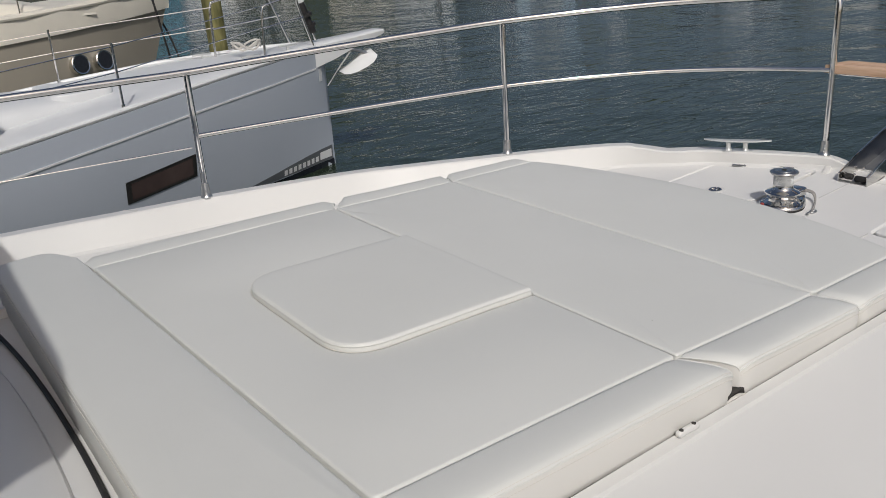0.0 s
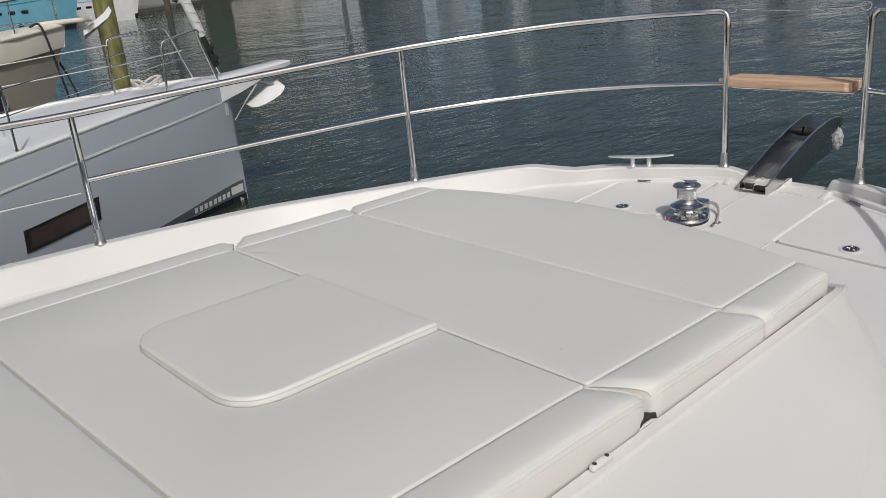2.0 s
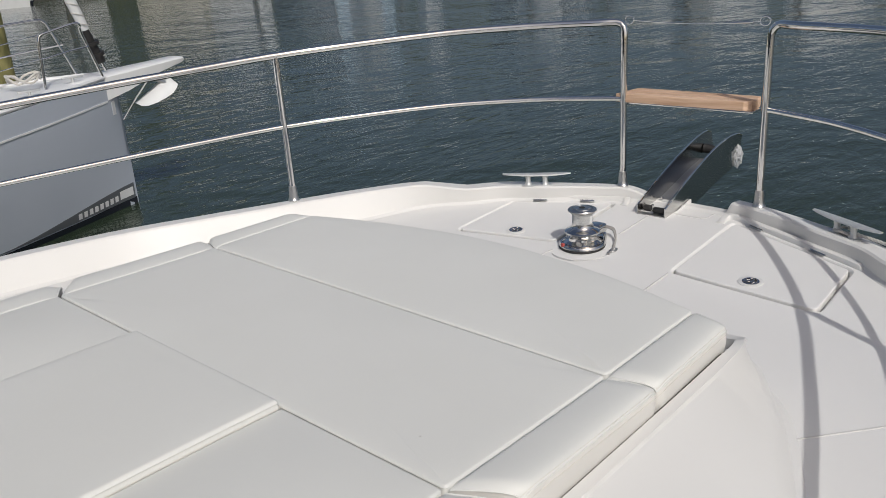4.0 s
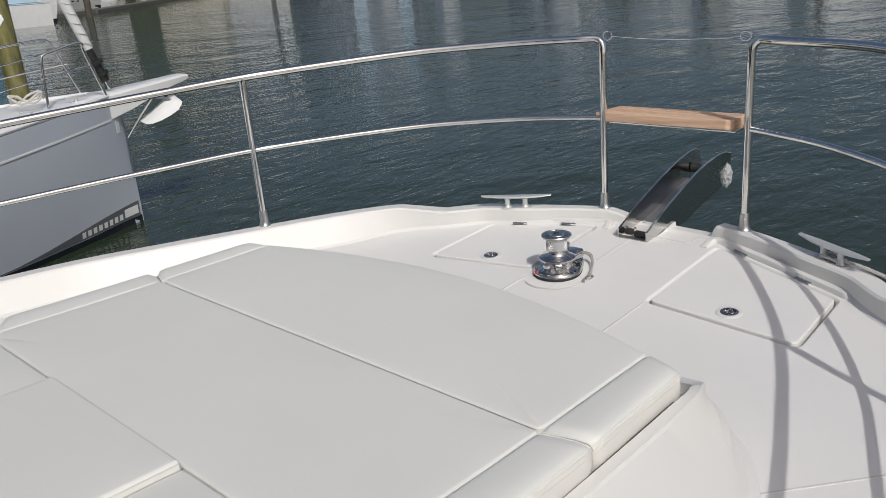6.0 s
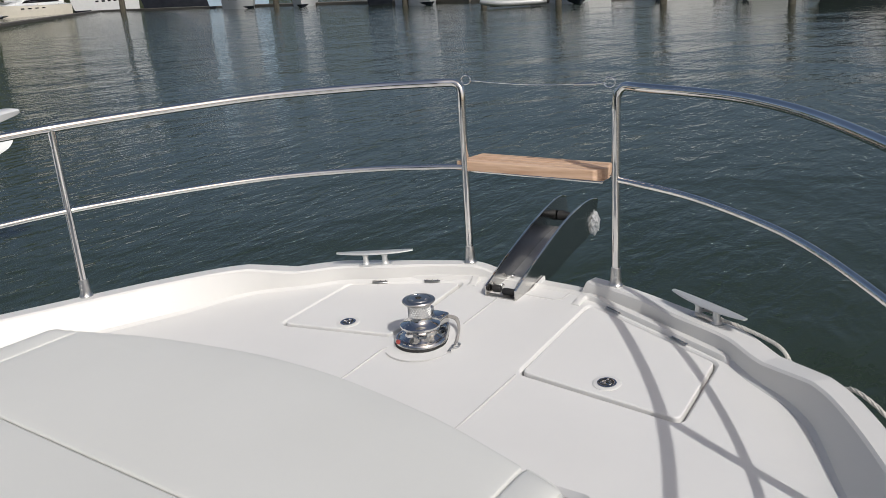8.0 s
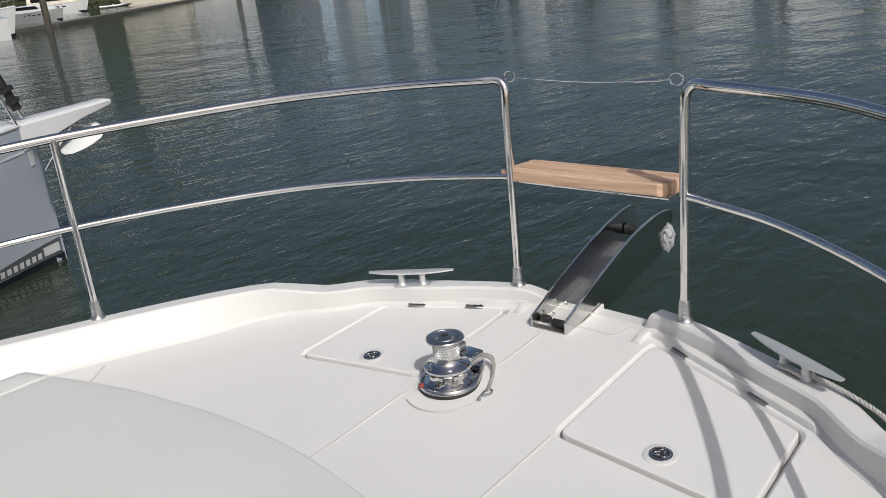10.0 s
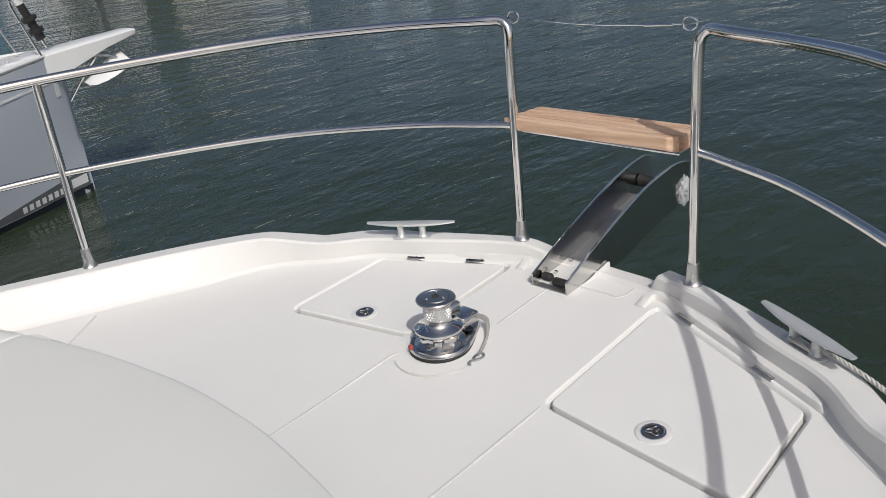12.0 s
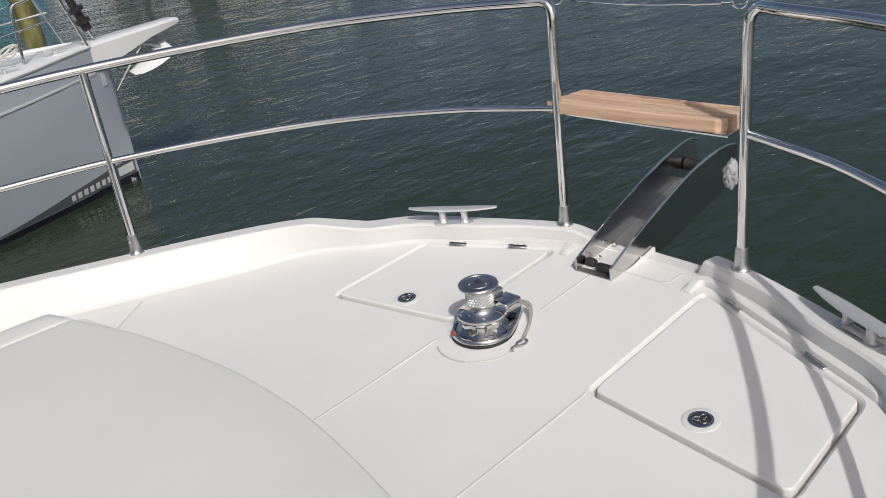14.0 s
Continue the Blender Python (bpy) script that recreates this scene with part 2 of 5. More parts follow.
def at_z(points, z):
    return [Vector((p.x, p.y, z)) for p in points]


def slab(bm, outline, z0, z1, edge=0.01, steps=3):
    """A plate with the given outline and a rounded upper edge."""
    rings = [at_z(outline, z0), at_z(outline, z1 - edge)]
    for k in range(1, steps + 1):
        a = k / steps * math.pi / 2
        rings.append(at_z(inset(outline, edge * (1 - math.cos(a))), z1 - edge + edge * math.sin(a)))
    mid = sum(rings[-1], Vector()) / len(outline)
    top = rings[-1]
    for f in (0.04, 0.5, 0.97):
        rings.append([p.lerp(mid, f) for p in top])
    return loft(bm, rings)


# ---------------------------------------------------------------- water
bm = bmesh.new()
bmesh.ops.create_circle(bm, cap_ends=True, radius=3000, segments=96, matrix=Matrix.Translation((0, 0, -1.88)))
structure("water", bm, WATER, "dark green rippled harbour water", smooth=False)

# ---------------------------------------------------------------- the yacht's deck
GUNWALE = [(-7.0, 2.30), (-3.0, 2.46), (0.0, 2.44), (2.2, 2.33), (3.53, 2.19), (4.06, 2.11), (4.5, 2.045), (5.12, 1.90), (5.5, 1.745), (5.85, 1.585), (6.15, 1.445), (6.38, 1.315), (6.51, 1.212), (6.66, 1.03), (6.80, 0.875), (6.912, 0.628), (7.01, 0.39), (7.06, 0.2), (7.075, 0.0)]
half = spline([(x, y, 0) for x, y in GUNWALE], 520)
port_edge = half
rim_all = half + [Vector((p.x, -p.y, 0)) for p in reversed(half[:-1])]


def smoothstep(a, b, v):
    f = max(0.0, min(1.0, (v - a) / (b - a)))
    return f * f * (3 - 2 * f)


def interp(table, x):
    for (a, u), (b, v) in zip(table, table[1:]):
        if x <= b:
            f = max(0.0, (x - a) / (b - a))
            return u + (v - u) * f
    return table[-1][1]


GZ = [(-7.0, 0.135), (1.0, 0.135), (5.0, 0.132), (6.515, 0.127), (6.65, 0.098), (6.71, 0.100), (7.1, 0.104)]


def gunwale_z(x, y=1.0):
    """Height of the bulwark's cap; it drops to a low sill between the gate posts."""
    return interp(GZ, x) - 0.056 * ((1 - smoothstep(0.19, 0.23, -y)) if y < 0 else (1 - smoothstep(0.10, 0.34, y)))


def deck_rise(x):
    """The foredeck lifts gently towards the stem."""
    return max(0.0, x - 6.2) * 0.055


def on_deck(bm, ox=0.0):
    for v in bm.verts:
        v.co.z += deck_rise(v.co.x + ox)
    return bm


def inward(line, d):
    """Offset of the open outline towards the boat's middle."""
    out = []
    n = len(line)
    for i in range(n):
        t = line[min(i + 1, n - 1)] - line[max(i - 1, 0)]
        t.normalize()
        out.append(line[i] + Vector((t.y, -t.x, 0)) * (d(line[i].x) if callable(d) else d))
    return out


cap_w = lambda x: 0.078 + 0.014 * smoothstep(6.52, 6.72, x) - 0.026 * smoothstep(6.86, 6.98, x)
foot_w = lambda x: max(cap_w(x) + 0.008, 0.138 - 0.060 * smoothstep(6.15, 6.75, x))
levels = [
    [Vector((p.x - 0.30 * smoothstep(5.0, 7.0, p.x), p.y * 0.80, -1.95)) for p in rim_all],
    [Vector((p.x - 0.12 * smoothstep(5.0, 7.0, p.x), p.y * 0.93, -1.0)) for p in rim_all],
    [Vector((p.x + 0.0, p.y, -0.05)) for p in rim_all],
    [Vector((p.x, p.y, gunwale_z(p.x, p.y) - 0.008)) for p in rim_all],
    [Vector((p.x, p.y, gunwale_z(p.x, p.y))) for p in inward(rim_all, 0.008)],
    [Vector((p.x, p.y, gunwale_z(q.x, q.y))) for p, q in zip(inward(rim_all, lambda x: cap_w(x) - 0.008), rim_all)],
    [Vector((p.x, p.y, gunwale_z(q.x, q.y) - 0.008)) for p, q in zip(inward(rim_all, cap_w), rim_all)],
    [Vector((p.x, p.y, 0.012 + deck_rise(p.x))) for p, q in zip(inward(rim_all, lambda x: foot_w(x) - 0.005), rim_all)],
    [Vector((p.x, p.y, 0.004 + deck_rise(p.x))) for p, q in zip(inward(rim_all, lambda x: foot_w(x) + 0.003), rim_all)],
    [Vector((p.x, p.y, -0.002 + deck_rise(p.x))) for p, q in zip(inward(rim_all, lambda x: foot_w(x) + 0.012), rim_all)],
]
bm = bmesh.new()
loft(bm, levels, closed=False)
ends = [lv[0] for lv in levels[:5]] + [lv[-1] for lv in reversed(levels[:5])]
bm.faces.new([bm.verts.new(p) for p in ends])
structure("wall_bulwark", bm, GEL, "white moulded gelcoat hull and low bulwark round the bow", angle=10)

HATCH_P = [(6.27, 0.805, 0), (6.373, 0.295, 0), (6.938, 0.308, 0), (6.722, 0.80, 0)]
HATCH_S = [(6.268, -0.855, 0), (6.672, -0.842, 0), (6.938, -0.25, 0), (6.33, -0.256, 0)]
hatch_p = rounded(HATCH_P, [0.05, 0.05, 0.045, 0.05])
hatch_s = rounded(HATCH_S, [0.04, 0.06, 0.04, 0.05])
foot_line = inward(rim_all, lambda x: foot_w(x) + 0.010)


def sheet_with_holes(outer, holes, z):
    bm = bmesh.new()
    edges = []
    for ring in [outer] + holes:
        vs = [bm.verts.new((p.x, p.y, z)) for p in ring]
        edges += [bm.edges.new((vs[i], vs[(i + 1) % len(vs)])) for i in range(len(vs))]
    bmesh.ops.triangle_fill(bm, use_beauty=True, use_dissolve=False, edges=edges)
    return bm


k0 = next(i for i, p in enumerate(foot_line) if p.x > 6.2)
k1 = len(foot_line) - 1 - next(i for i, p in enumerate(reversed(foot_line)) if p.x > 6.2)


def cross(a, b):
    f = (6.2 - a.x) / (b.x - a.x)
    return a.lerp(b, f)


cut_a, cut_b = cross(foot_line[k0 - 1], foot_line[k0]), cross(foot_line[k1], foot_line[k1 + 1])
bm = sheet_with_holes([cut_a] + foot_line[k0:k1 + 1] + [cut_b], [hatch_p, hatch_s], 0.0)
aft = sheet_with_holes(foot_line[:k0] + [cut_a, cut_b] + foot_line[k1 + 1:], [], 0.0)
me_aft = bpy.data.meshes.new("aft")
aft.to_mesh(me_aft)
bm.from_mesh(me_aft)
bpy.data.meshes.remove(me_aft)
for ring in (hatch_p, hatch_s):
    rings = [at_z(ring, 0.0), at_z(inset(ring, 0.005), -0.0035), at_z(inset(ring, 0.010), -0.010), at_z(inset(ring, 0.012), -0.03)]
    vs = loft(bm, rings, True, False)
    bm.faces.new([bm.verts.new(p) for p in at_z(inset(ring, 0.012), -0.03)])
bmesh.ops.remove_doubles(bm, verts=bm.verts, dist=0.0002)
on_deck(bm)
floor = structure("floor", bm, NONSKID, "white moulded fibreglass foredeck with a fine nonskid grain", angle=12)


# ---------------------------------------------------------------- raised coachroof under the sunpad
LV = [
    [(1.0, -1.80, -0.004), (3, -1.64, -0.004), (4, -1.51, -0.004), (4.6, -1.39, -0.004), (5.1, -1.24, -0.004), (5.5, -1.07, -0.004), (5.69, -0.93, -0.004), (5.735, -0.79, -0.004), (5.69, -0.42, -0.004), (5.67, 0, -0.004)],
    [(1.0, -1.77, 0.02), (3, -1.61, 0.02), (4, -1.48, 0.02), (4.6, -1.36, 0.02), (5.1, -1.21, 0.02), (5.48, -1.04, 0.02), (5.665, -0.91, 0.02), (5.705, -0.78, 0.02), (5.665, -0.42, 0.02), (5.65, 0, 0.02)],
    [(1.0, -1.74, 0.09), (3, -1.58, 0.09), (4, -1.45, 0.09), (4.6, -1.33, 0.09), (5.1, -1.175, 0.09), (5.46, -1.01, 0.09), (5.64, -0.893, 0.10), (5.675, -0.77, 0.10), (5.635, -0.42, 0.10), (5.62, 0, 0.10)],
    [(1.0, -1.70, 0.115), (3, -1.54, 0.115), (4, -1.41, 0.115), (4.6, -1.285, 0.115), (5.1, -1.13, 0.115), (5.43, -0.985, 0.12), (5.63, -0.872, 0.135), (5.645, -0.82, 0.135), (5.60, -0.4, 0.13), (5.60, 0, 0.13)],
    [(1, -0.983, 0.226), (3, -0.963, 0.228), (4, -0.945, 0.234), (4.6, -0.941, 0.239), (5.1, -0.939, 0.242), (5.33, -0.937, 0.243), (5.48, -0.918, 0.24), (5.55, -0.842, 0.215), (5.56, -0.42, 0.175), (5.55, 0, 0.174)],
    [(1, -0.979, 0.235), (3, -0.959, 0.237), (4, -0.941, 0.243), (4.6, -0.937, 0.248), (5.1, -0.935, 0.251), (5.33, -0.933, 0.252), (5.48, -0.915, 0.249), (5.54, -0.841, 0.224), (5.56, -0.42, 0.184), (5.55, 0, 0.183)],
    [(1, -0.955, 0.236), (3, -0.935, 0.238), (4, -0.914, 0.244), (4.6, -0.909, 0.249), (5.1, -0.907, 0.252), (5.33, -0.904, 0.253), (5.46, -0.897, 0.25), (5.51, -0.835, 0.225), (5.53, -0.42, 0.185), (5.52, 0, 0.184)],
    [(1, -0.949, 0.206), (3, -0.929, 0.208), (4, -0.911, 0.214), (4.6, -0.907, 0.219), (5.1, -0.905, 0.222), (5.33, -0.903, 0.223), (5.45, -0.8925, 0.22), (5.51, -0.8335, 0.195), (5.52, -0.42, 0.155), (5.51, 0, 0.154)],
    [(1.0, -0.3, 0.225), (3, -0.3, 0.225), (4, -0.3, 0.22), (4.6, -0.3, 0.212), (5.0, -0.3, 0.20), (5.2, -0.3, 0.195), (5.3, -0.25, 0.19), (5.35, -0.2, 0.19), (5.35, -0.1, 0.19), (5.35, 0, 0.19)],
]
LV[3] = [(x - 0.012 * smoothstep(5.0, 5.7, x), y + 0.020, z + 0.020) for x, y, z in LV[2]]
LV[3][-2:] = [(5.60, -0.4, 0.13), (5.60, 0.0, 0.13)]
bm = bmesh.new()
rows = []
for lv in LV:
    h = spline(lv, 80)
    rows.append(h + [Vector((p.x, -p.y, p.z)) for p in reversed(h[:-1])])
loft(bm, rows, closed=False)
n = len(rows[-1])
inner = [bm.verts.new(p) for p in rows[-1]]
for i in range(n // 2):
    j = n - 1 - i
    if j - i > 1:
        bm.faces.new((inner[i], inner[i + 1], inner[j - 1], inner[j]) if j - i > 2 else (inner[i], inner[i + 1], inner[j]))
bmesh.ops.remove_doubles(bm, verts=bm.verts, dist=0.0002)
structure("coachroof", bm, GEL, "smooth white raised coachroof with sloping flanks", angle=20)


# ---------------------------------------------------------------- sunpad cushions
def pad_z(x):
    return 0.345 - 0.012 * (x - 3.6) - 0.012 * smoothstep(4.2, 5.0, x)


def pucker(p):
    """Small gathered folds where four covers meet."""
    z = 0.0
    for cx, cy in ((4.50, -0.74), (5.05, -0.745), (4.50, 0.745)):
        d2 = ((p.x - cx) ** 2 + (p.y - cy) ** 2) / 0.07 ** 2
        z += 0.0065 * math.exp(-d2) * math.sin((p.x - cx) * 70 + (p.y - cy) * 110)
    return z


def cushion_mesh(corners, radius, base, crown=0.006, edge=0.018, up=0.0, flat=False):
    """A boxed cushion: upright sides, a rolled upper edge with a piped seam, a slightly crowned top."""
    bm = bmesh.new()
    dense = []
    ring0 = rounded([(x, y, 0) for x, y in corners], radius, 8)
    for i, p in enumerate(ring0):
        q = ring0[(i + 1) % len(ring0)]
        k = max(1, int((q - p).length / 0.05))
        dense += [p.lerp(q, f / k) for f in range(k)]
    ring = dense

    def lift(pts, dz):
        return [Vector((p.x, p.y, pad_z(p.x) + up + dz)) for p in pts]

    wob = lambda p: 0.0016 * noise.noise(Vector((p.x * 9, p.y * 9, 3.1)))
    rings = [[Vector((p.x, p.y, base)) for p in inset(ring, 0.006)], [Vector((p.x, p.y, base + 0.012)) for p in ring]]
    rings.append(lift([p + Vector((wob(p), wob(p), 0)) for p in inset(ring, -0.003)], -0.05))
    rings.append(lift(ring, -edge - 0.004))
    rings.append(lift(inset(ring, 0.0015), -edge))
    for k in range(1, 5):
        a = k / 4 * math.pi / 2
        rings.append(lift(inset(ring, edge * (1 - math.cos(a))), -edge + edge * math.sin(a)))
    c = sum(ring, Vector()) / len(ring)
    last = inset(ring, edge)
    for f in () if flat else (0.06, 0.16, 0.34, 0.58, 0.82):
        pts = [p.lerp(c, f) for p in last]
        rings.append([Vector((p.x, p.y, pad_z(p.x) + pucker(p) + up + crown * (1 - (1 - f) ** 3) + 0.0022 * noise.noise(Vector((p.x * 5, p.y * 5, 7.7))))) for p in pts])
    if flat:
        vs = [[bm.verts.new(p) for p in r] for r in rings]
        m = len(ring)
        for a, b in zip(vs, vs[1:]):
            for i in range(m):
                bm.faces.new((a[i], a[(i + 1) % m], b[(i + 1) % m], b[i]))
        es = [bm.edges.get((vs[-1][i], vs[-1][(i + 1) % m])) for i in range(m)]
        bmesh.ops.triangle_fill(bm, use_beauty=True, use_dissolve=False, edges=es)
        return bm
    loft(bm, rings)
    return bm


def stitch(corners, radius, dz, off, thick=0.0011):
    """The raised sewing line that runs round a cushion."""
    bm = bmesh.new()
    ring0 = rounded([(x, y, 0) for x, y in corners], radius, 8)
    ring = []
    for i, p in enumerate(ring0):
        q = ring0[(i + 1) % len(ring0)]
        k = max(1, int((q - p).length / 0.06))
        ring += [p.lerp(q, f / k) for f in range(k)]
    pts = [Vector((p.x, p.y, pad_z(p.x) + dz)) for p in inset(ring, off)]
    return tube(bm, pts, thick, 5, closed=True)


def bolster_top(a, b, yi, ya, yb, sa=0.0, sb=0.0, n=26):
    """The sewn top of a bolster: low at the inner seam, crowned, rolled over at the outer edge."""
    sec = [(0.0, -0.006), (0.02, -0.0015), (0.08, 0.0), (0.25, 0.0015), (0.50, 0.0032), (0.72, 0.0030), (0.88, 0.0002), (0.95, -0.003), (0.983, -0.0075), (1.0, -0.013)]
    rings = []
    for i in range(n):
        u = i / (n - 1)
        x = a + (b - a) * u
        e = min(u, 1 - u) * (b - a)
        drop = 0.016 * max(0.0, 1 - e / 0.03) ** 2
        yo = ya + (yb - ya) * u - 0.010 * max(0.0, 1 - e / 0.02) ** 2
        w = 0.0016 * noise.noise(Vector((x * 11, yi * 3, 1.7)))
        rings.append([Vector((x + (sa + (sb - sa) * u) * f, yi + (yo - yi) * f, pad_z(x) + h - drop * (0.4 + 0.6 * f) + w * math.sin(math.pi * f))) for f, h in sec])
    return rings


def bolster(label, a, b, yi, ya, yb, sy, base, sa, sb):
    t = thing("side_bolster", label, "cushion", (0, 0, 0), "sunpad bolsters")
    rings = bolster_top(a, b, yi, ya, yb, sa, sb)
    side = lambda pts: [Vector((p.x, p.y * sy, p.z)) for p in pts]
    rings = [side(r) for r in rings]
    bm = bmesh.new()
    loft(bm, rings, closed=False)
    part("cover", bm, VINYL, t, "grey-white vinyl top", angle=60)
    # boxing: a strip down from the rim of the top, all round
    rim = [r[-1] for r in rings] + rings[-1][-2::-1] + [r[0] for r in rings[-2::-1]] + rings[0][1:-1]
    c = sum(rim, Vector()) / len(rim)
    puff = lambda p, k: Vector((p.x, p.y + sy * k * (1 if (p.y - c.y) * sy > 0.02 else 0), 0))
    R_ = [rim,
          [Vector((q.x, q.y, p.z - 0.004)) for p in rim for q in [puff(p, 0.0008)]],
          [Vector((q.x, q.y, p.z - 0.03)) for p in rim for q in [puff(p, 0.0015)]],
          [Vector((q.x, q.y, (p.z + base) / 2 - 0.02)) for p in rim for q in [puff(p, -0.002)]],
          [Vector((q.x, q.y, base + 0.01)) for p in rim for q in [puff(p, -0.005)]],
          [Vector((q.x, q.y, base)) for p in rim for q in [puff(p, -0.010)]]]
    bm = bmesh.new()
    loft(bm, R_, closed=True, caps=False)
    bm.faces.new([bm.verts.new(p) for p in R_[-1]])
    part("boxing", bm, VINYL_SIDE, t, "cream vinyl boxing", angle=50)
    bm = bmesh.new()
    tube(bm, rim, 0.0022, 6, closed=True)
    part("piping", bm, VINYL, t, "sewn piping round the top")
    bm = bmesh.new()
    for k, dz in ((-2, 0.0016), (-1, -0.0105)):
        line = [Vector((r[k].x, r[k].y + sy * (0.0 if k == -2 else 0.0022), r[k].z + dz)) for r in rings]
        for i in range(len(line) - 1):
            p, q = line[i], line[i + 1]
            for j in range(4):
                tube(bm, [p.lerp(q, j / 4 + 0.03), p.lerp(q, j / 4 + 0.2)], 0.0009, 4)
    part("stitching", bm, THREAD, t, "rows of fine stitches")


def pad(name, label, corners, radius, base=0.2, crown=0.006, edge=0.007, up=0.0, flat=False):
    t = thing(name, label, "cushion", (0, 0, 0), "sunpad cushions")
    part("cover", cushion_mesh(corners, radius, base, crown, edge, up, flat), VINYL, t)
    part("piping", stitch(corners, radius, up - edge * 0.75, 0.001, 0.0016), VINYL, t, "sewn piping along the upper edge")
    part("stitching", stitch(corners, radius, up - edge - 0.010, -0.0025, 0.0009), THREAD, t, "fine row of stitches below the edge")
    return t


X0, X1, X2, X3, X4 = 3.345, 3.655, 4.47, 5.02, 5.60
G = 0.0028
front = [(5.455, 0.785), (5.535, 0.52), (5.59, 0.2), (5.60, 0.0), (5.59, -0.2), (5.535, -0.52), (5.455, -0.785)]
bulge = [(p.x, p.y) for p in spline([(x, y, 0) for x, y in front], 17)]
IN = 0.787
pad("sunpad_cushion", "grey-white vinyl sunpad cushion with a curved front edge", [(X3 + G, IN), (X3 + G, -IN)] + bulge[::-1], [0.02, 0.02] + [0.02] + [0.3] * 15 + [0.02])
pad("sunpad_cushion", "wide grey-white vinyl sunpad cushion across the coachroof", [(X2 + G, IN), (X2 + G, -IN), (X3 - G, -IN), (X3 - G, IN)], 0.012)
pad("sunpad_cushion", "U-shaped grey-white vinyl sunpad cushion round a hatch cushion", [(X1 - 0.058 + G, IN), (X1 + 0.006 + G, -IN), (X2 - G, -IN), (X2 - G, -0.312), (3.882, -0.312), (3.882, 0.312), (X2 - G, 0.312), (X2 - G, IN)], [0.012, 0.012, 0.012, 0.006, 0.135, 0.135, 0.006, 0.012], flat=True)
pad("hatch_cushion", "grey-white vinyl cushion over the deck hatch, standing slightly proud", [(3.884, 0.309), (3.884, -0.309), (X2 - G, -0.309), (X2 - G, 0.309)], [0.133, 0.133, 0.012, 0.012], up=0.020, crown=0.003, edge=0.010)
for sy in (-1, 1):
    for a, b, ya, yb, base, sa, sb in ((X1 + 0.008, X2 - 0.006, 0.910, 0.908, 0.222, 0.0, 0.060), (X2 + 0.008, X3 - 0.004, 0.906, 0.905, 0.222, 0.076, 0.034), (X3 + 0.003, 5.458, 0.903, 0.892, 0.212, 0.036, -0.024)):
        if sy > 0 and a < X2:
            a = X1 - 0.055
        bolster("pale grey vinyl side bolster with piped edge and cream boxing", a, b, IN + 0.003, ya, yb, sy, base, sa if sy < 0 or a > X2 else -0.012, sb)
pad("rear_bolster", "broad grey-white vinyl bolster across the rear of the sunpad", [(X0, 1.04), (X0, -1.0), (X1 + 0.008 - G, -0.93), (X1 - 0.066 - G, 0.93), (3.52, 1.07)], [0.05, 0.03, 0.02, 0.05, 0.08], crown=0.008, edge=0.008)

# ---------------------------------------------------------------- rails
R = 0.0155
TOPZ = [(1.2, 0.70), (4.4, 0.735), (5.93, 0.825), (6.6, 0.862), (7.0, 0.875)]


RAIL = [(1.2, 2.33), (2.2, 2.27), (3.5, 2.13), (4.41, 2.01), (5.1, 1.83), (5.55, 1.68), (5.93, 1.53), (6.3, 1.29), (6.6, 1.03), (6.85, 0.69), (6.98, 0.40)]
rail_plan = spline([(x, y, 0) for x, y in RAIL], 60)


def stanchion(t, x, y, z0, z1, name="post"):
    bm = bmesh.new()
    tube(bm, [(x, y, z0 + 0.005), (x, y, (z0 + z1) / 2), (x, y, z1)], R, 14)
    part(name, bm, STEEL, t, "upright polished stainless post")
    bm = bmesh.new()
    lathe(bm, [(0.027, -0.004), (0.028, 0.005), (0.0245, 0.010), (0.0215, 0.026), (0.0190, 0.068), (0.0178, 0.074)], 20, (x, y, z0))
    for k in range(3):
        bmesh.ops.create_uvsphere(bm, u_segments=8, v_segments=6, radius=0.004, matrix=Matrix.Translation((x - 0.0195, y - 0.007, z0 + 0.020 + 0.016 * k)))
    part("foot_socket", bm, CAST, t, "flared stainless socket with screws")


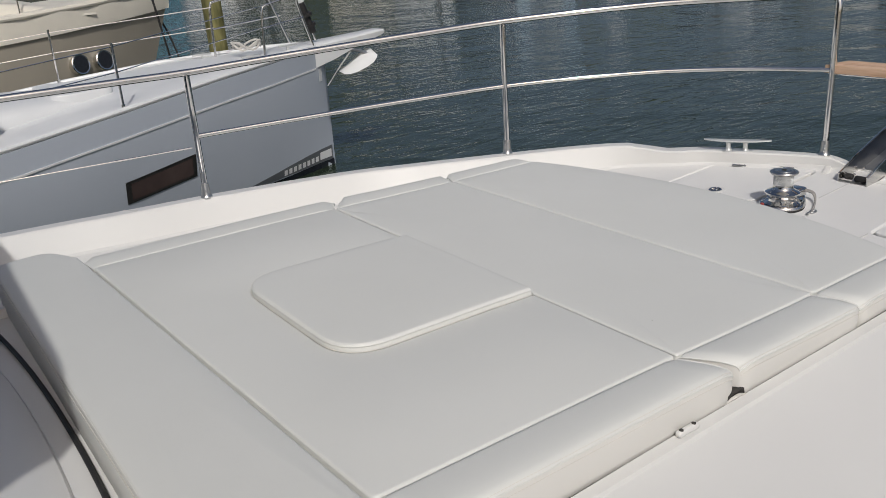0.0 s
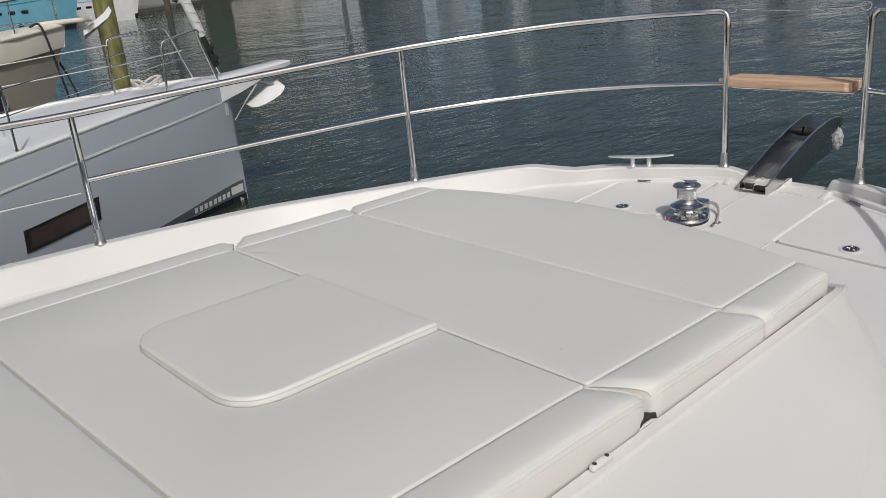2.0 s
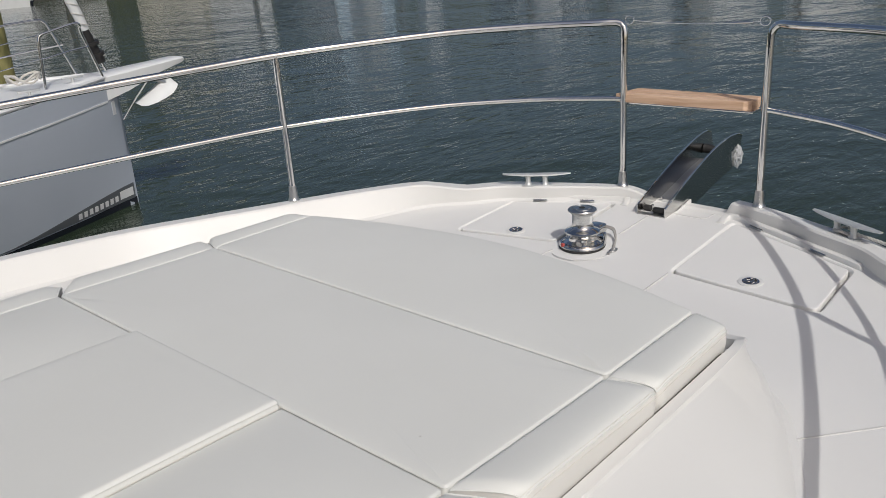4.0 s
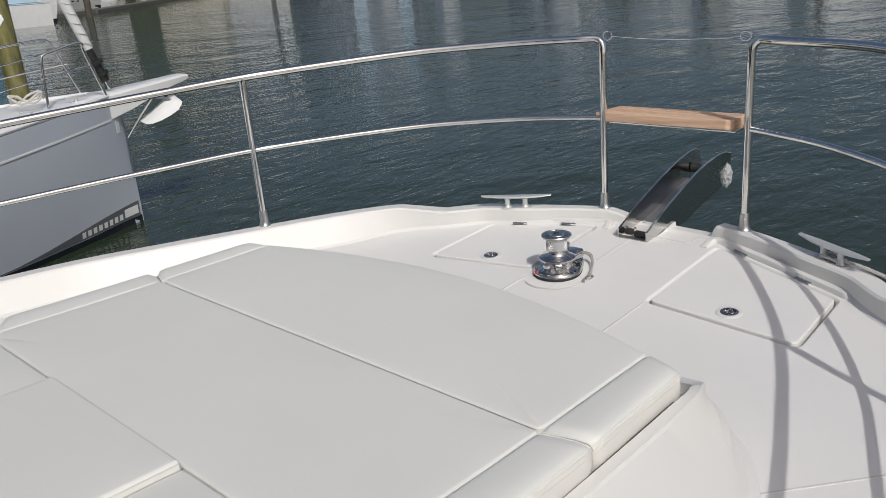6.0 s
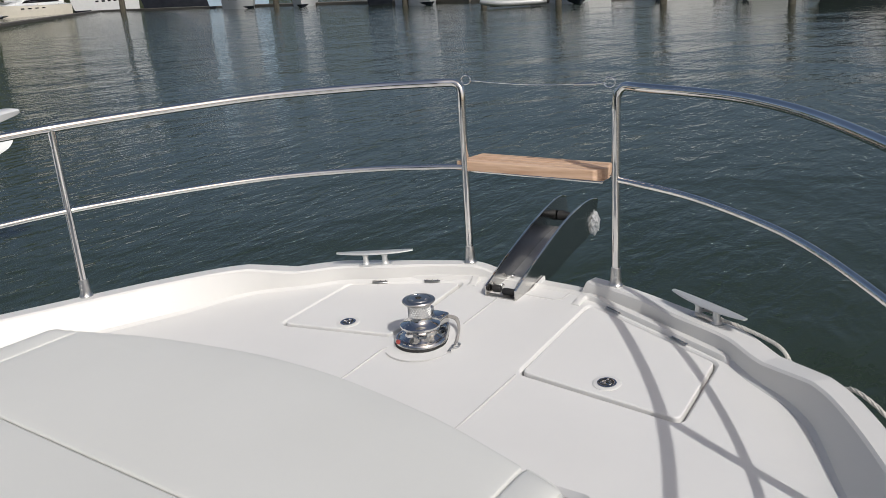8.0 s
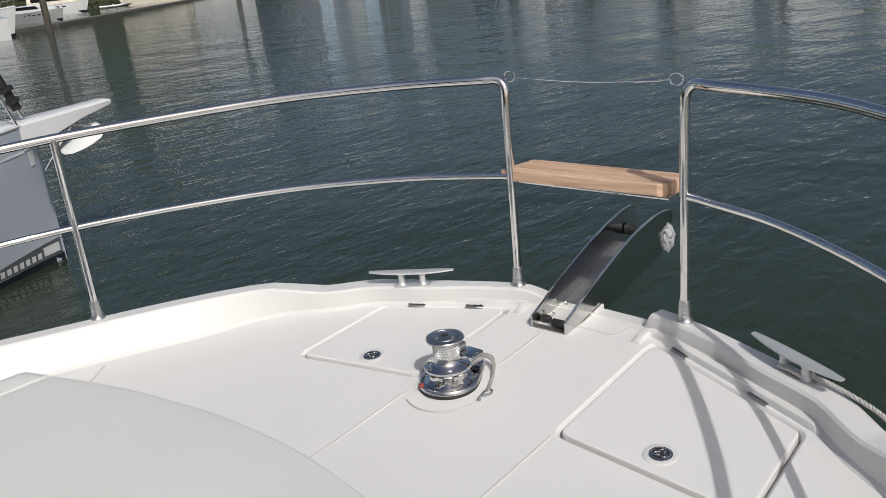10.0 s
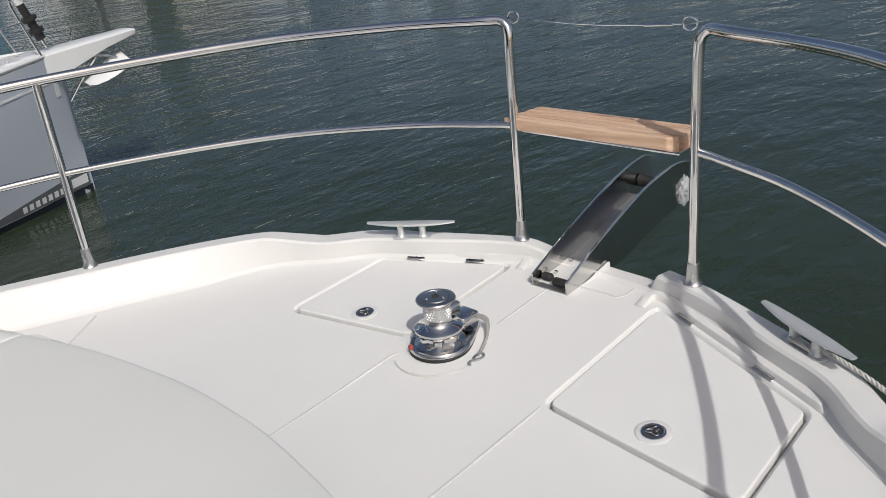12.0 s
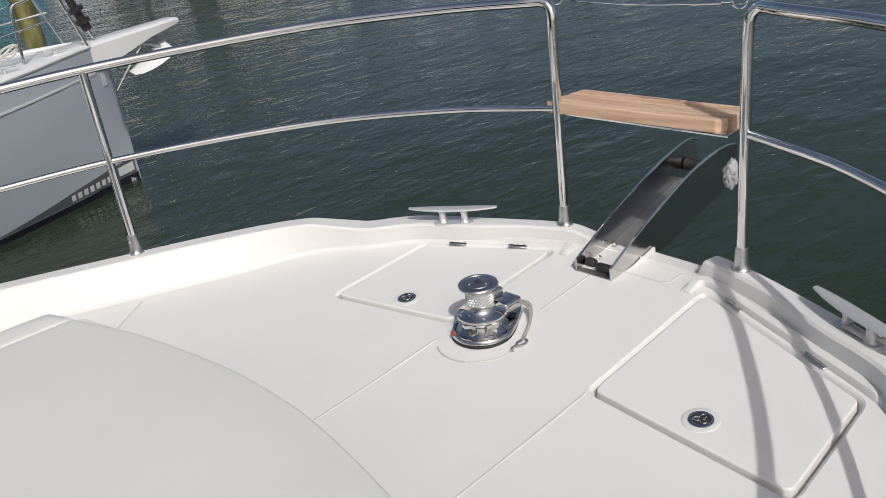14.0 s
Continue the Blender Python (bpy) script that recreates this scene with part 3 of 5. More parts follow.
for sy in (1, -1):
    t = thing("guard_rail", "polished stainless steel bow guard rail with two bars", "railing", (0, 0, 0), "bow guard rails")
    lean = 1.0 if sy > 0 else 0.985
    lift = 0.0 if sy > 0 else 0.016
    top = [Vector((p.x, p.y * sy * lean, interp(TOPZ, p.x) + lift * smoothstep(5.6, 6.2, p.x) * (1 - smoothstep(6.7, 6.98, p.x)))) for p in rail_plan]
    gx, gy = 7.0, 0.335
    bend = [Vector((7.0, sy * 0.375, 0.873)), Vector((7.003, sy * 0.355, 0.866)), Vector((7.004, sy * 0.342, 0.852)), Vector((7.003, sy * 0.336, 0.83)), Vector((7.0, sy * 0.335, 0.78)), Vector((7.0, sy * 0.335, 0.5)), Vector((7.0, sy * 0.335, 0.10))]
    bm = bmesh.new()
    tube(bm, top + bend, R * 1.05, 14)
    part("top_bar", bm, STEEL, t, "top bar bent down into the gate post")
    bm = bmesh.new()
    mid = [Vector((p.x, p.y * sy * lean, interp(TOPZ, p.x) * 0.5 + 0.068 + 0.02 * smoothstep(4.4, 7.0, p.x))) for p in [Vector((4.41, 2.01, 0))] + [q for q in rail_plan if q.x > 4.45]] + [Vector((7.0, sy * 0.345, 0.525))]
    tube(bm, mid, R * 0.78, 12)
    part("middle_bar", bm, STEEL, t)
    bm = bmesh.new()
    lathe(bm, [(0.027, -0.004), (0.028, 0.005), (0.0245, 0.010), (0.0215, 0.026), (0.0190, 0.068), (0.0178, 0.074)], 20, (7.0, sy * 0.335, gunwale_z(7.0)))
    for k in range(3):
        bmesh.ops.create_uvsphere(bm, u_segments=8, v_segments=6, radius=0.004, matrix=Matrix.Translation((6.979, sy * 0.335 - 0.008, gunwale_z(7.0) + 0.020 + 0.016 * k)))
    part("foot_socket", bm, CAST, t, "flared stainless socket with screws")
    for x, y in ((5.93, 1.53), (4.41, 2.01), (2.6, 2.235)):
        stanchion(t, x, y * sy * lean, gunwale_z(x), interp(TOPZ, x))
    bm = bmesh.new()
    tube(bm, [(4.38, 2.012 * sy * lean, 0.385), (3.5, 2.125 * sy * lean, 0.375), (2.6, 2.235 * sy * lean, 0.37)], 0.003, 6)
    part('lower_wire', bm, STEEL, t, 'thin stainless lower guard wire')
    bm = bmesh.new()
    tube(bm, [(4.37, 2.013 * sy * lean, 0.385), (4.2, 2.035 * sy * lean, 0.383), (4.03, 2.057 * sy * lean, 0.381)], 0.0055, 8, radii=[0.0055, 0.004, 0.006])
    part('turnbuckle', bm, STEEL, t)
    # eye for the gate wire
    bm = bmesh.new()
    ring = [Vector((7.0 + 0.0, sy * (0.34 - 0.030 - 0.022 * math.cos(a)), 0.885 + 0.018 * math.sin(a))) for a in [2 * math.pi * k / 16 for k in range(16)]]
    tube(bm, ring, 0.0032, 8, closed=True)
    part("wire_eye", bm, STEEL, t, "small steel ring for the gate wire")

# ---------------------------------------------------------------- gate wire
t = thing("gate_wire", "thin stainless safety wire hooked across the bow gate", "wire", (7.0, 0, 0.88))
bm = bmesh.new()
tube(bm, [(0.0, 0.29 - 0.58 * k / 12, 0.003 - 0.012 * math.sin(math.pi * k / 12)) for k in range(13)], 0.0022, 6)
part("wire", bm, STEEL, t)
bm = bmesh.new()
tube(bm, [(0, -0.17, -0.005), (0, -0.2, -0.003), (0, -0.26, 0.0)], 0.0055, 10)
part("turnbuckle", bm, STEEL, t, "steel turnbuckle")


# ---------------------------------------------------------------- deck seams
def bead(pts, w=0.005, h=0.002):
    bm = bmesh.new()
    pts = [Vector(p) for p in pts]
    rings = []
    for i, p in enumerate(pts):
        d = pts[min(i + 1, len(pts) - 1)] - pts[max(i - 1, 0)]
        d.z = 0
        d.normalize()
        s = Vector((-d.y, d.x, 0))
        rings.append([p - s * w + Vector((0, 0, -0.002)), p - s * w * 0.6 + Vector((0, 0, h * 0.8)), p + Vector((0, 0, h)), p + s * w * 0.6 + Vector((0, 0, h * 0.8)), p + s * w + Vector((0, 0, -0.002))])
    return loft(bm, rings)


for pts in ([(5.62, 0.235, 0), (6.0, 0.255, 0), (6.27, 0.272, 0), (6.30, 0.262, 0)], [(5.62, -0.276, 0), (6.0, -0.269, 0), (6.325, -0.264, 0)],
            [(6.58, 0.105, 0), (6.885, 0.105, 0), (6.905, 0.09, 0), (6.905, -0.12, 0), (6.925, -0.138, 0), (7.0, -0.145, 0)], [(5.495, -1.06, 0), (5.79, -1.305, 0), (5.88, -1.38, 0)], [(5.495, 1.10, 0), (5.79, 1.34, 0), (5.85, 1.39, 0)]):
    structure("trim", on_deck(bead(pts)), SEAM, "thin moulded seam in the white deck")
# low coamings along the forward edges of the lockers
for sy in (1, -1):
    line = [Vector((x, y, 0.0)) for x, y in (((6.66, 0.93), (6.755, 0.855), (6.80, 0.755), (6.91, 0.46), (6.965, 0.325), (6.96, 0.285), (6.90, 0.272)) if sy > 0 else ((6.685, -0.872), (6.70, -0.842), (6.742, -0.755), (6.832, -0.555), (6.922, -0.355), (6.965, -0.262), (6.955, -0.218), (6.89, -0.213)))]
    bm = bmesh.new()
    pts = spline(line, 36)
    rings = []
    for i, p in enumerate(pts):
        d = (pts[min(i + 1, 35)] - pts[max(i - 1, 0)]).normalized()
        s = Vector((-d.y, d.x, 0))
        hgt = 0.015 * min(1.0, i / 4, (35 - i) / 4) + 0.004
        rings.append([p + s * w + Vector((0, 0, z * hgt)) for w, z in ((-0.019, -0.3), (-0.0165, 0.55), (-0.012, 0.95), (0, 1.0), (0.012, 0.95), (0.0165, 0.55), (0.019, -0.3))])
    loft(bm, rings)
    on_deck(bm)
    structure("trim", bm, GEL, "rounded white drain lip beside the locker hatch")
# joint across the gunwale
for sy in (1, -1):
    structure("trim", bead([(4.035, sy * 2.108, 0.1335), (4.06, sy * 2.075, 0.1335), (4.08, sy * 2.043, 0.1335), (4.09, sy * 2.032, 0.122), (4.118, sy * 1.985, 0.012)], 0.010, 0.0015), SEAM, "pale grey joint across the gunwale")


# ---------------------------------------------------------------- locker hatches
def locker(corners, hinges, latch, label):
    t = thing("locker_hatch", label, "hatch", (0, 0, 0), "anchor locker hatches")
    if sum(a[0] * b[1] - a[1] * b[0] for a, b in zip(corners, corners[1:] + corners[:1])) < 0:
        corners = corners[::-1]
    lid_ring = rounded(shrink(corners, 0.020), 0.027, 8)
    bm = bmesh.new()
    slab(bm, lid_ring, -0.028, 0.003, 0.005, 3)
    part("lid", on_deck(bm), NONSKID, t, "white moulded lid", angle=12)
    for a, b in hinges:
        a, b = Vector((*a, 0.0)), Vector((*b, 0.0))
        d = b - a
        m = Matrix.Translation((a + b) / 2) @ Matrix.Rotation(math.atan2(d.y, d.x), 4, "Z")
        bm = bmesh.new()
        box(bm, (-d.length / 2, -0.011, 0.002), (d.length / 2, 0.010, 0.005), 0.001, 1, m)
        h = part("hinge", on_deck(bm), CAST, t, "small steel butt hinge")
        bm = bmesh.new()
        tube(bm, [m @ Vector((-d.length / 2, 0, 0.008)), m @ Vector((d.length / 2, 0, 0.0065))], 0.0024, 8)
        for k in (-0.35, 0, 0.35):
            bmesh.ops.create_uvsphere(bm, u_segments=8, v_segments=5, radius=0.003, matrix=m @ Matrix.Translation((k * d.length, 0.007, 0.0065)))
        part("pin", on_deck(bm), CHROME, h)
    x, y = latch
    bm = bmesh.new()
    lathe(bm, [(0.046, 0.002), (0.046, 0.004), (0.043, 0.0055), (0.032, 0.0055), (0.03, 0.003)], 28, (x, y, 0.0008))
    part("surround", on_deck(bm), GEL, t, "white moulded ring round the latch")
    bm = bmesh.new()
    lathe(bm, [(0.031, 0.003), (0.031, 0.0075), (0.028, 0.0088), (0.0225, 0.0082), (0.0215, 0.0045)], 28, (x, y, 0.0))
    l = part("latch", on_deck(bm), CHROME, t, "round chrome lift latch")
    bm = bmesh.new()
    lathe(bm, [(0.021, 0.0035), (0.021, 0.005)], 24, (x, y, 0.0006))
    part("recess", on_deck(bm), DARK, l)
    bm = bmesh.new()
    pts = [Vector((x + (0.013 + 0.006 * math.cos(3 * a)) * math.cos(a), y + (0.013 + 0.006 * math.cos(3 * a)) * math.sin(a), 0.0085)) for a in [2 * math.pi * k / 30 for k in range(30)]]
    tube(bm, pts, 0.0026, 6, closed=True)
    part("pull_ring", on_deck(bm), CHROME, l)
    return t


locker(HATCH_P, [((6.766, 0.700), (6.793, 0.637)), ((6.857, 0.485), (6.884, 0.422))], (6.404, 0.536), "white anchor locker hatch with chrome latch, port side of the windlass")
locker(HATCH_S, [((6.908, -0.338), (6.877, -0.406)), ((6.772, -0.640), (6.741, -0.708))], (6.392, -0.562), "white anchor locker hatch with chrome latch, crossed by rail shadows")

# ---------------------------------------------------------------- windlass
w = thing("anchor_windlass", "polished steel vertical windlass with a knurled drum on the foredeck", "windlass", (6.40, 0.176, 0.0105))


def teardrop(r, nose, off=0.0, n=40):
    pts = []
    for k in range(n):
        a = 2 * math.pi * k / n
        x, y = r * math.cos(a), r * math.sin(a)
        if x > 0:
            x = x * (1 + nose * (math.cos(a)) ** 2)
            y *= 1 - 0.25 * math.cos(a) ** 2
        pts.append(Vector((x + off, y, 0)))
    return pts


bm = bmesh.new()
slab(bm, teardrop(0.099, 0.75), -0.003, 0.006, 0.003)
part("gasket", bm, BLACK, w, "black rubber gasket under the base")
bm = bmesh.new()
o = teardrop(0.098, 0.75)
rings = [at_z(inset(o, 0.004), 0.004), at_z(o, 0.008), at_z(inset(o, 0.001), 0.014), at_z(inset(o, 0.005), 0.019), at_z(inset(o, 0.011), 0.019), at_z(inset(o, 0.015), 0.013)]
loft(bm, rings)
part("base_plate", bm, CHROME, w, "teardrop chrome base with a raised rim")
bm = bmesh.new()
rings = []
for z, r in ((0.012, 0.076), (0.022, 0.079), (0.034, 0.064), (0.043, 0.062), (0.056, 0.074), (0.062, 0.070)):
    rings.append([Vector(((r - (0.012 if k % 6 < 3 and 0.026 < z < 0.06 else 0)) * math.cos(2 * math.pi * k / 36), (r - (0.012 if k % 6 < 3 and 0.026 < z < 0.06 else 0)) * math.sin(2 * math.pi * k / 36), z)) for k in range(36)])
loft(bm, rings)
part("chain_gypsy", bm, CHROME, w, "notched chain wheel", angle=30)
bm = bmesh.new()
lathe(bm, [(0.060, 0.058), (0.072, 0.060), (0.0755, 0.064), (0.0745, 0.070), (0.066, 0.076), (0.051, 0.082), (0.0445, 0.092), (0.0425, 0.104)], 40)
part("bell_flange", bm, CHROME, w, "flared polished flange")
bm = bmesh.new()
lathe(bm, [(0.0425, 0.100), (0.0405, 0.115), (0.0405, 0.14), (0.043, 0.156)], 40)
drum = part("drum", bm, CAST, w)
stud = bmesh.new()
bmesh.ops.create_cone(stud, cap_ends=True, segments=4, radius1=0.0045, radius2=0.0018, depth=0.003)
knurl = None
for row in range(6):
    for k in range(26):
        a = 2 * math.pi * (k + 0.5 * (row % 2)) / 26
        m = Matrix.Rotation(a, 4, "Z") @ Matrix.Translation((0.0415, 0, 0.108 + row * 0.0085)) @ Matrix.Rotation(radians(90), 4, "Y")
        if knurl is None:
            knurl = part("knurl", stud, ALU, drum, smooth=False)
            knurl.matrix_local = m
        else:
            c = new("knurl", knurl.data)
            c.parent = drum
            c.matrix_local = m
bm = bmesh.new()
lathe(bm, [(0.044, 0.148), (0.054, 0.153), (0.060, 0.158), (0.061, 0.162), (0.059, 0.1655), (0.045, 0.168), (0.043, 0.1645), (0.041, 0.1645), (0.039, 0.169), (0.022, 0.1705)], 40)
cap = part("top_cap", bm, SATIN, w, "dished satin steel top cap")
bm = bmesh.new()
lathe(bm, [(0.012, 0.168), (0.012, 0.172), (0.009, 0.1725)], 6)
part("socket", bm, DARK, cap, "dark socket for the handle")
for k in range(3):
    bm = bmesh.new()
    a = radians(40 + 120 * k)
    lathe(bm, [(0.004, 0.167), (0.004, 0.1715), (0.003, 0.1725)], 10, (0.029 * math.cos(a), 0.029 * math.sin(a), 0))
    part("cap_screw", bm, STEEL, cap)
bm = bmesh.new()
box(bm, (0.072, -0.032, 0.024), (0.150, 0.040, 0.066), 0.011, 3)
box(bm, (0.055, 0.030, 0.05), (0.12, 0.062, 0.082), 0.010, 3)
part("chain_guard", bm, CHROME, w, "rounded chrome chain guard")
bm = bmesh.new()
box(bm, (0.058, 0.020, 0.066), (0.125, 0.052, 0.094), 0.009, 3)
part("pawl", bm, CAST, w)
bm = bmesh.new()
box(bm, (-0.090, 0.036, 0.012), (-0.078, 0.050, 0.028), 0.003, 2)
part("clutch_tab", bm, RED, w, "small red plastic tab")
bm = bmesh.new()
ring = [Vector((0.128 * math.cos(a) - 0.035, 0.128 * math.sin(a) - 0.012, 0)) for a in [math.pi * (0.80 + 1.0 * k / 30) for k in range(31)]]
structure("trim", bead([(6.40 + p.x, 0.172 + p.y, 0.0085) for p in ring], 0.0025, 0.0004), SEAM, "faint round moulding behind the windlass")
t = thing("windlass_lanyard", "grey safety cord with a steel snap hook lying on deck", "cord", (6.385, 0.065, 0.009))
bm = bmesh.new()
tube(bm, spline([(0.150, 0.092, 0.056), (0.162, 0.050, 0.048), (0.130, 0.018, 0.028), (0.070, -0.012, 0.009), (0.030, -0.026, 0.007)], 20), 0.0048, 8)
part("cord", bm, GREYROPE, t)
bm = bmesh.new()
tube(bm, spline([(0.150, 0.086, 0.052), (0.150, 0.044, 0.044), (0.112, 0.008, 0.022), (0.046, -0.020, 0.007)], 20), 0.0042, 8)
part("cord", bm, GREYROPE, t)
bm = bmesh.new()
tube(bm, [(0.025 + 0.020 * math.cos(a), -0.035 + 0.011 * math.sin(a), 0.007) for a in [2 * math.pi * k / 18 for k in range(18)]], 0.0042, 8, closed=True)
tube(bm, [(0.006, -0.034, 0.007), (-0.012, -0.03, 0.006), (-0.022, -0.036, 0.006), (-0.02, -0.044, 0.006)], 0.004, 8)
part("snap_hook", bm, CAST, t, "small steel snap hook")


# ---------------------------------------------------------------- cleats
def cleat(x, y, turn, label):
    t = thing("mooring_cleat", label, "cleat", (x, y, gunwale_z(x, y)), "bow mooring cleats")
    t.rotation_euler = (0, 0, turn)
    bm = bmesh.new()
    rings = []
    for k in range(25):
        u = -1 + 2 * k / 24
        wd = 0.025 * (1 - 0.62 * abs(u) ** 2.4)
        th = 0.0085 * (1 - 0.5 * u * u)
        z = 0.052 + 0.006 * u * u
        rings.append([Vector((u * 0.168, wd * math.cos(a), z + th * math.sin(a) * (1 if math.sin(a) > 0 else 0.8))) for a in [2 * math.pi * j / 14 for j in range(14)]])
    loft(bm, rings)
    part("horn_bar", bm, ALU, t, "tapered grey horn bar")
    for sx in (-0.042, 0.042):
        bm = bmesh.new()
        lathe(bm, [(0.019, 0.001), (0.019, 0.004), (0.0135, 0.010), (0.012, 0.03), (0.0145, 0.049)], 18, (sx, 0, 0))
        part("post", bm, ALU, t)
    bm = bmesh.new()
    o = rounded([(-0.075, -0.024, 0), (0.075, -0.024, 0), (0.075, 0.024, 0), (-0.075, 0.024, 0)], 0.022)
    slab(bm, o, -0.002, 0.003, 0.0015, 2)
    part("foot_plate", bm, ALU, t)
    return t


cleat(6.812, 0.712, math.atan2(0.57 - 0.84, 6.9 - 6.73), "grey anodised mooring cleat bolted to the white gunwale")
cleat(6.827, -0.745, math.atan2(-0.879 + 0.583, 6.741 - 6.90), "grey anodised mooring cleat with a white mooring line made fast")


def laid_rope(pts, radius, n):
    """Three strands twisted round one line."""
    bm = bmesh.new()
    line = spline(pts, n)
    for s in range(3):
        out = []
        for i, p in enumerate(line):
            d = (line[min(i + 1, n - 1)] - line[max(i - 1, 0)]).normalized()
            u = d.cross(Vector((0, 0, 1)) if abs(d.z) < 0.95 else Vector((1, 0, 0))).normalized()
            v = d.cross(u)
            a = i * 0.55 + s * 2 * math.pi / 3
            out.append(p + (u * math.cos(a) + v * math.sin(a)) * radius * 0.5)
        tube(bm, out, radius * 0.56, 6)
    return bm


t = thing("mooring_line", "white laid mooring rope led from the cleat over the gunwale", "rope", (0, 0, 0))
part("rope", laid_rope([(6.842, -0.715, 0.112), (6.825, -0.745, 0.110), (6.815, -0.79, 0.114), (6.79, -0.86, 0.114), (6.735, -0.96, 0.112), (6.692, -1.02, 0.106), (6.662, -1.06, 0.07), (6.60, -1.13, -0.03), (6.555, -1.19, 0.03), (6.485, -1.265, 0.115), (6.34, -1.43, 0.05), (6.1, -1.66, -0.2), (5.5, -2.2, -1.0), (5.0, -2.6, -1.95)], 0.0068, 320), ROPE, t)
bm = laid_rope([(6.812, -0.770, 0.112), (6.842, -0.762, 0.122), (6.858, -0.722, 0.120), (6.834, -0.705, 0.113), (6.812, -0.735, 0.118), (6.800, -0.785, 0.112), (6.828, -0.795, 0.114)], 0.0058, 70)
part("hitch", bm, ROPE, t, "turns of rope round the cleat posts")

# ---------------------------------------------------------------- bow roller
t = thing("bow_roller", "polished steel anchor bow roller rising forward over the stem", "anchor roller", (0, 0.105, 0))
top_line = spline([(6.835, 0, 0.075), (7.0, 0, 0.145), (7.26, 0, 0.235), (7.42, 0, 0.272), (7.53, 0, 0.280), (7.60, 0, 0.262)], 24)
bed_line = spline([(6.835, 0, 0.035), (7.05, 0, 0.055), (7.3, 0, 0.120), (7.46, 0, 0.150), (7.56, 0, 0.165), (7.605, 0, 0.20)], 24)
low_line = [b - Vector((0, 0, 0.055 * smoothstep(6.85, 7.25, b.x) * (1 - 0.4 * smoothstep(7.5, 7.6, b.x)))) for b in bed_line]
for sy in (0.056, -0.082):
    bm = bmesh.new()
    flare = [0.0 + 0.012 * smoothstep(0.4, 1.0, i / 23) for i in range(24)]
    rings = [[Vector((a.x, sy + math.copysign(f, sy) - 0.003, a.z)), Vector((a.x, sy + math.copysign(f, sy) + 0.003, a.z)), Vector((b.x, sy + 0.003, b.z)), Vector((b.x, sy - 0.003, b.z))] for a, b, f in zip(top_line, low_line, flare)]
    loft(bm, rings)
    part("cheek_plate", bm, DARKSTEEL, t, "curved mirror-polished cheek plate", angle=30)
    bm = bmesh.new()
    tube(bm, [Vector((a.x, sy + math.copysign(f, sy), a.z)) for a, f in zip(top_line, flare)], 0.0042, 8)
    part("edge_bead", bm, STEEL, t)
bm = bmesh.new()
rings = [[Vector((b.x, -0.08, b.z + 0.004)), Vector((b.x, 0.055, b.z + 0.004)), Vector((b.x, 0.055, b.z - 0.004)), Vector((b.x, -0.08, b.z - 0.004))] for b in bed_line[:15]]
loft(bm, rings)
BRUSHED = mottled("brushed_steel", (0.60, 0.59, 0.57), (0.46, 0.455, 0.44), 9.0, (0.40, 0.52), 1.0, fine=120.0, bump=0.15, depth=0.001)
part("channel_floor", bm, BRUSHED, t, "brushed steel channel floor")
for x, z in ((7.50, 0.20),):
    bm = bmesh.new()
    tube(bm, [(x, -0.078, z), (x, -0.055, z), (x, -0.025, z), (x, -0.013, z), (x, 0.0, z), (x, 0.03, z), (x, 0.052, z)], 0.03, 18, radii=[0.024, 0.024, 0.017, 0.015, 0.017, 0.024, 0.024])
    part("roller_wheel", bm, BLACK, t, "black rubber roller")
for y0, y1, x in ((-0.074, -0.008, 6.868), (0.010, 0.048, 6.882)):
    bm = bmesh.new()
    tube(bm, [(x, y0, 0.055), (x, y0 + 0.006, 0.055), (x, y1 - 0.006, 0.055), (x, y1, 0.055)], 0.015, 14, radii=[0.011, 0.015, 0.015, 0.011])
    part("rubber_pad", bm, BLACK, t, "small black rubber chain pad")
for sx in (6.93, 7.02):
    for sy in (-0.055, 0.03):
        bm = bmesh.new()
        lathe(bm, [(0.008, 0), (0.008, 0.004), (0.005, 0.007)], 10, (sx, sy, 0.044 + (sx - 6.87) * 0.12))
        part("bolt", bm, STEEL, t)
bm = bmesh.new()
rings = []
for k in range(10):
    u = k / 9
    x = 6.85 + 0.20 * u
    z = 0.040 + 0.018 * u
    wd = 0.076 + 0.004 * u
    rings.append([Vector((x, -wd - 0.012, -0.03)), Vector((x, -wd - 0.004, z - 0.012)), Vector((x, -wd + 0.008, z)), Vector((x, wd - 0.008, z)), Vector((x, wd + 0.004, z - 0.012)), Vector((x, wd + 0.012, -0.03))])
loft(bm, rings)
part("pedestal", bm, GEL, t, "white moulded pedestal under the roller")
for y0, y1 in ((-0.098, -0.0865), (0.0605, 0.072)):
    bm = bmesh.new()
    rings = []
    for k in range(8):
        u = k / 7
        x = 6.842 + 0.225 * u
        z = 0.026 + 0.040 * u
        rings.append([Vector((x, y0, -0.02)), Vector((x, y0 + 0.002, z - 0.003)), Vector((x, y0 + 0.004, z)), Vector((x, y1 - 0.002, z)), Vector((x, y1, z - 0.003)), Vector((x, y1, -0.02))])
    loft(bm, rings)
    part("pedestal_flank", bm, GEL, t, "white moulded flank beside the cheek plate")
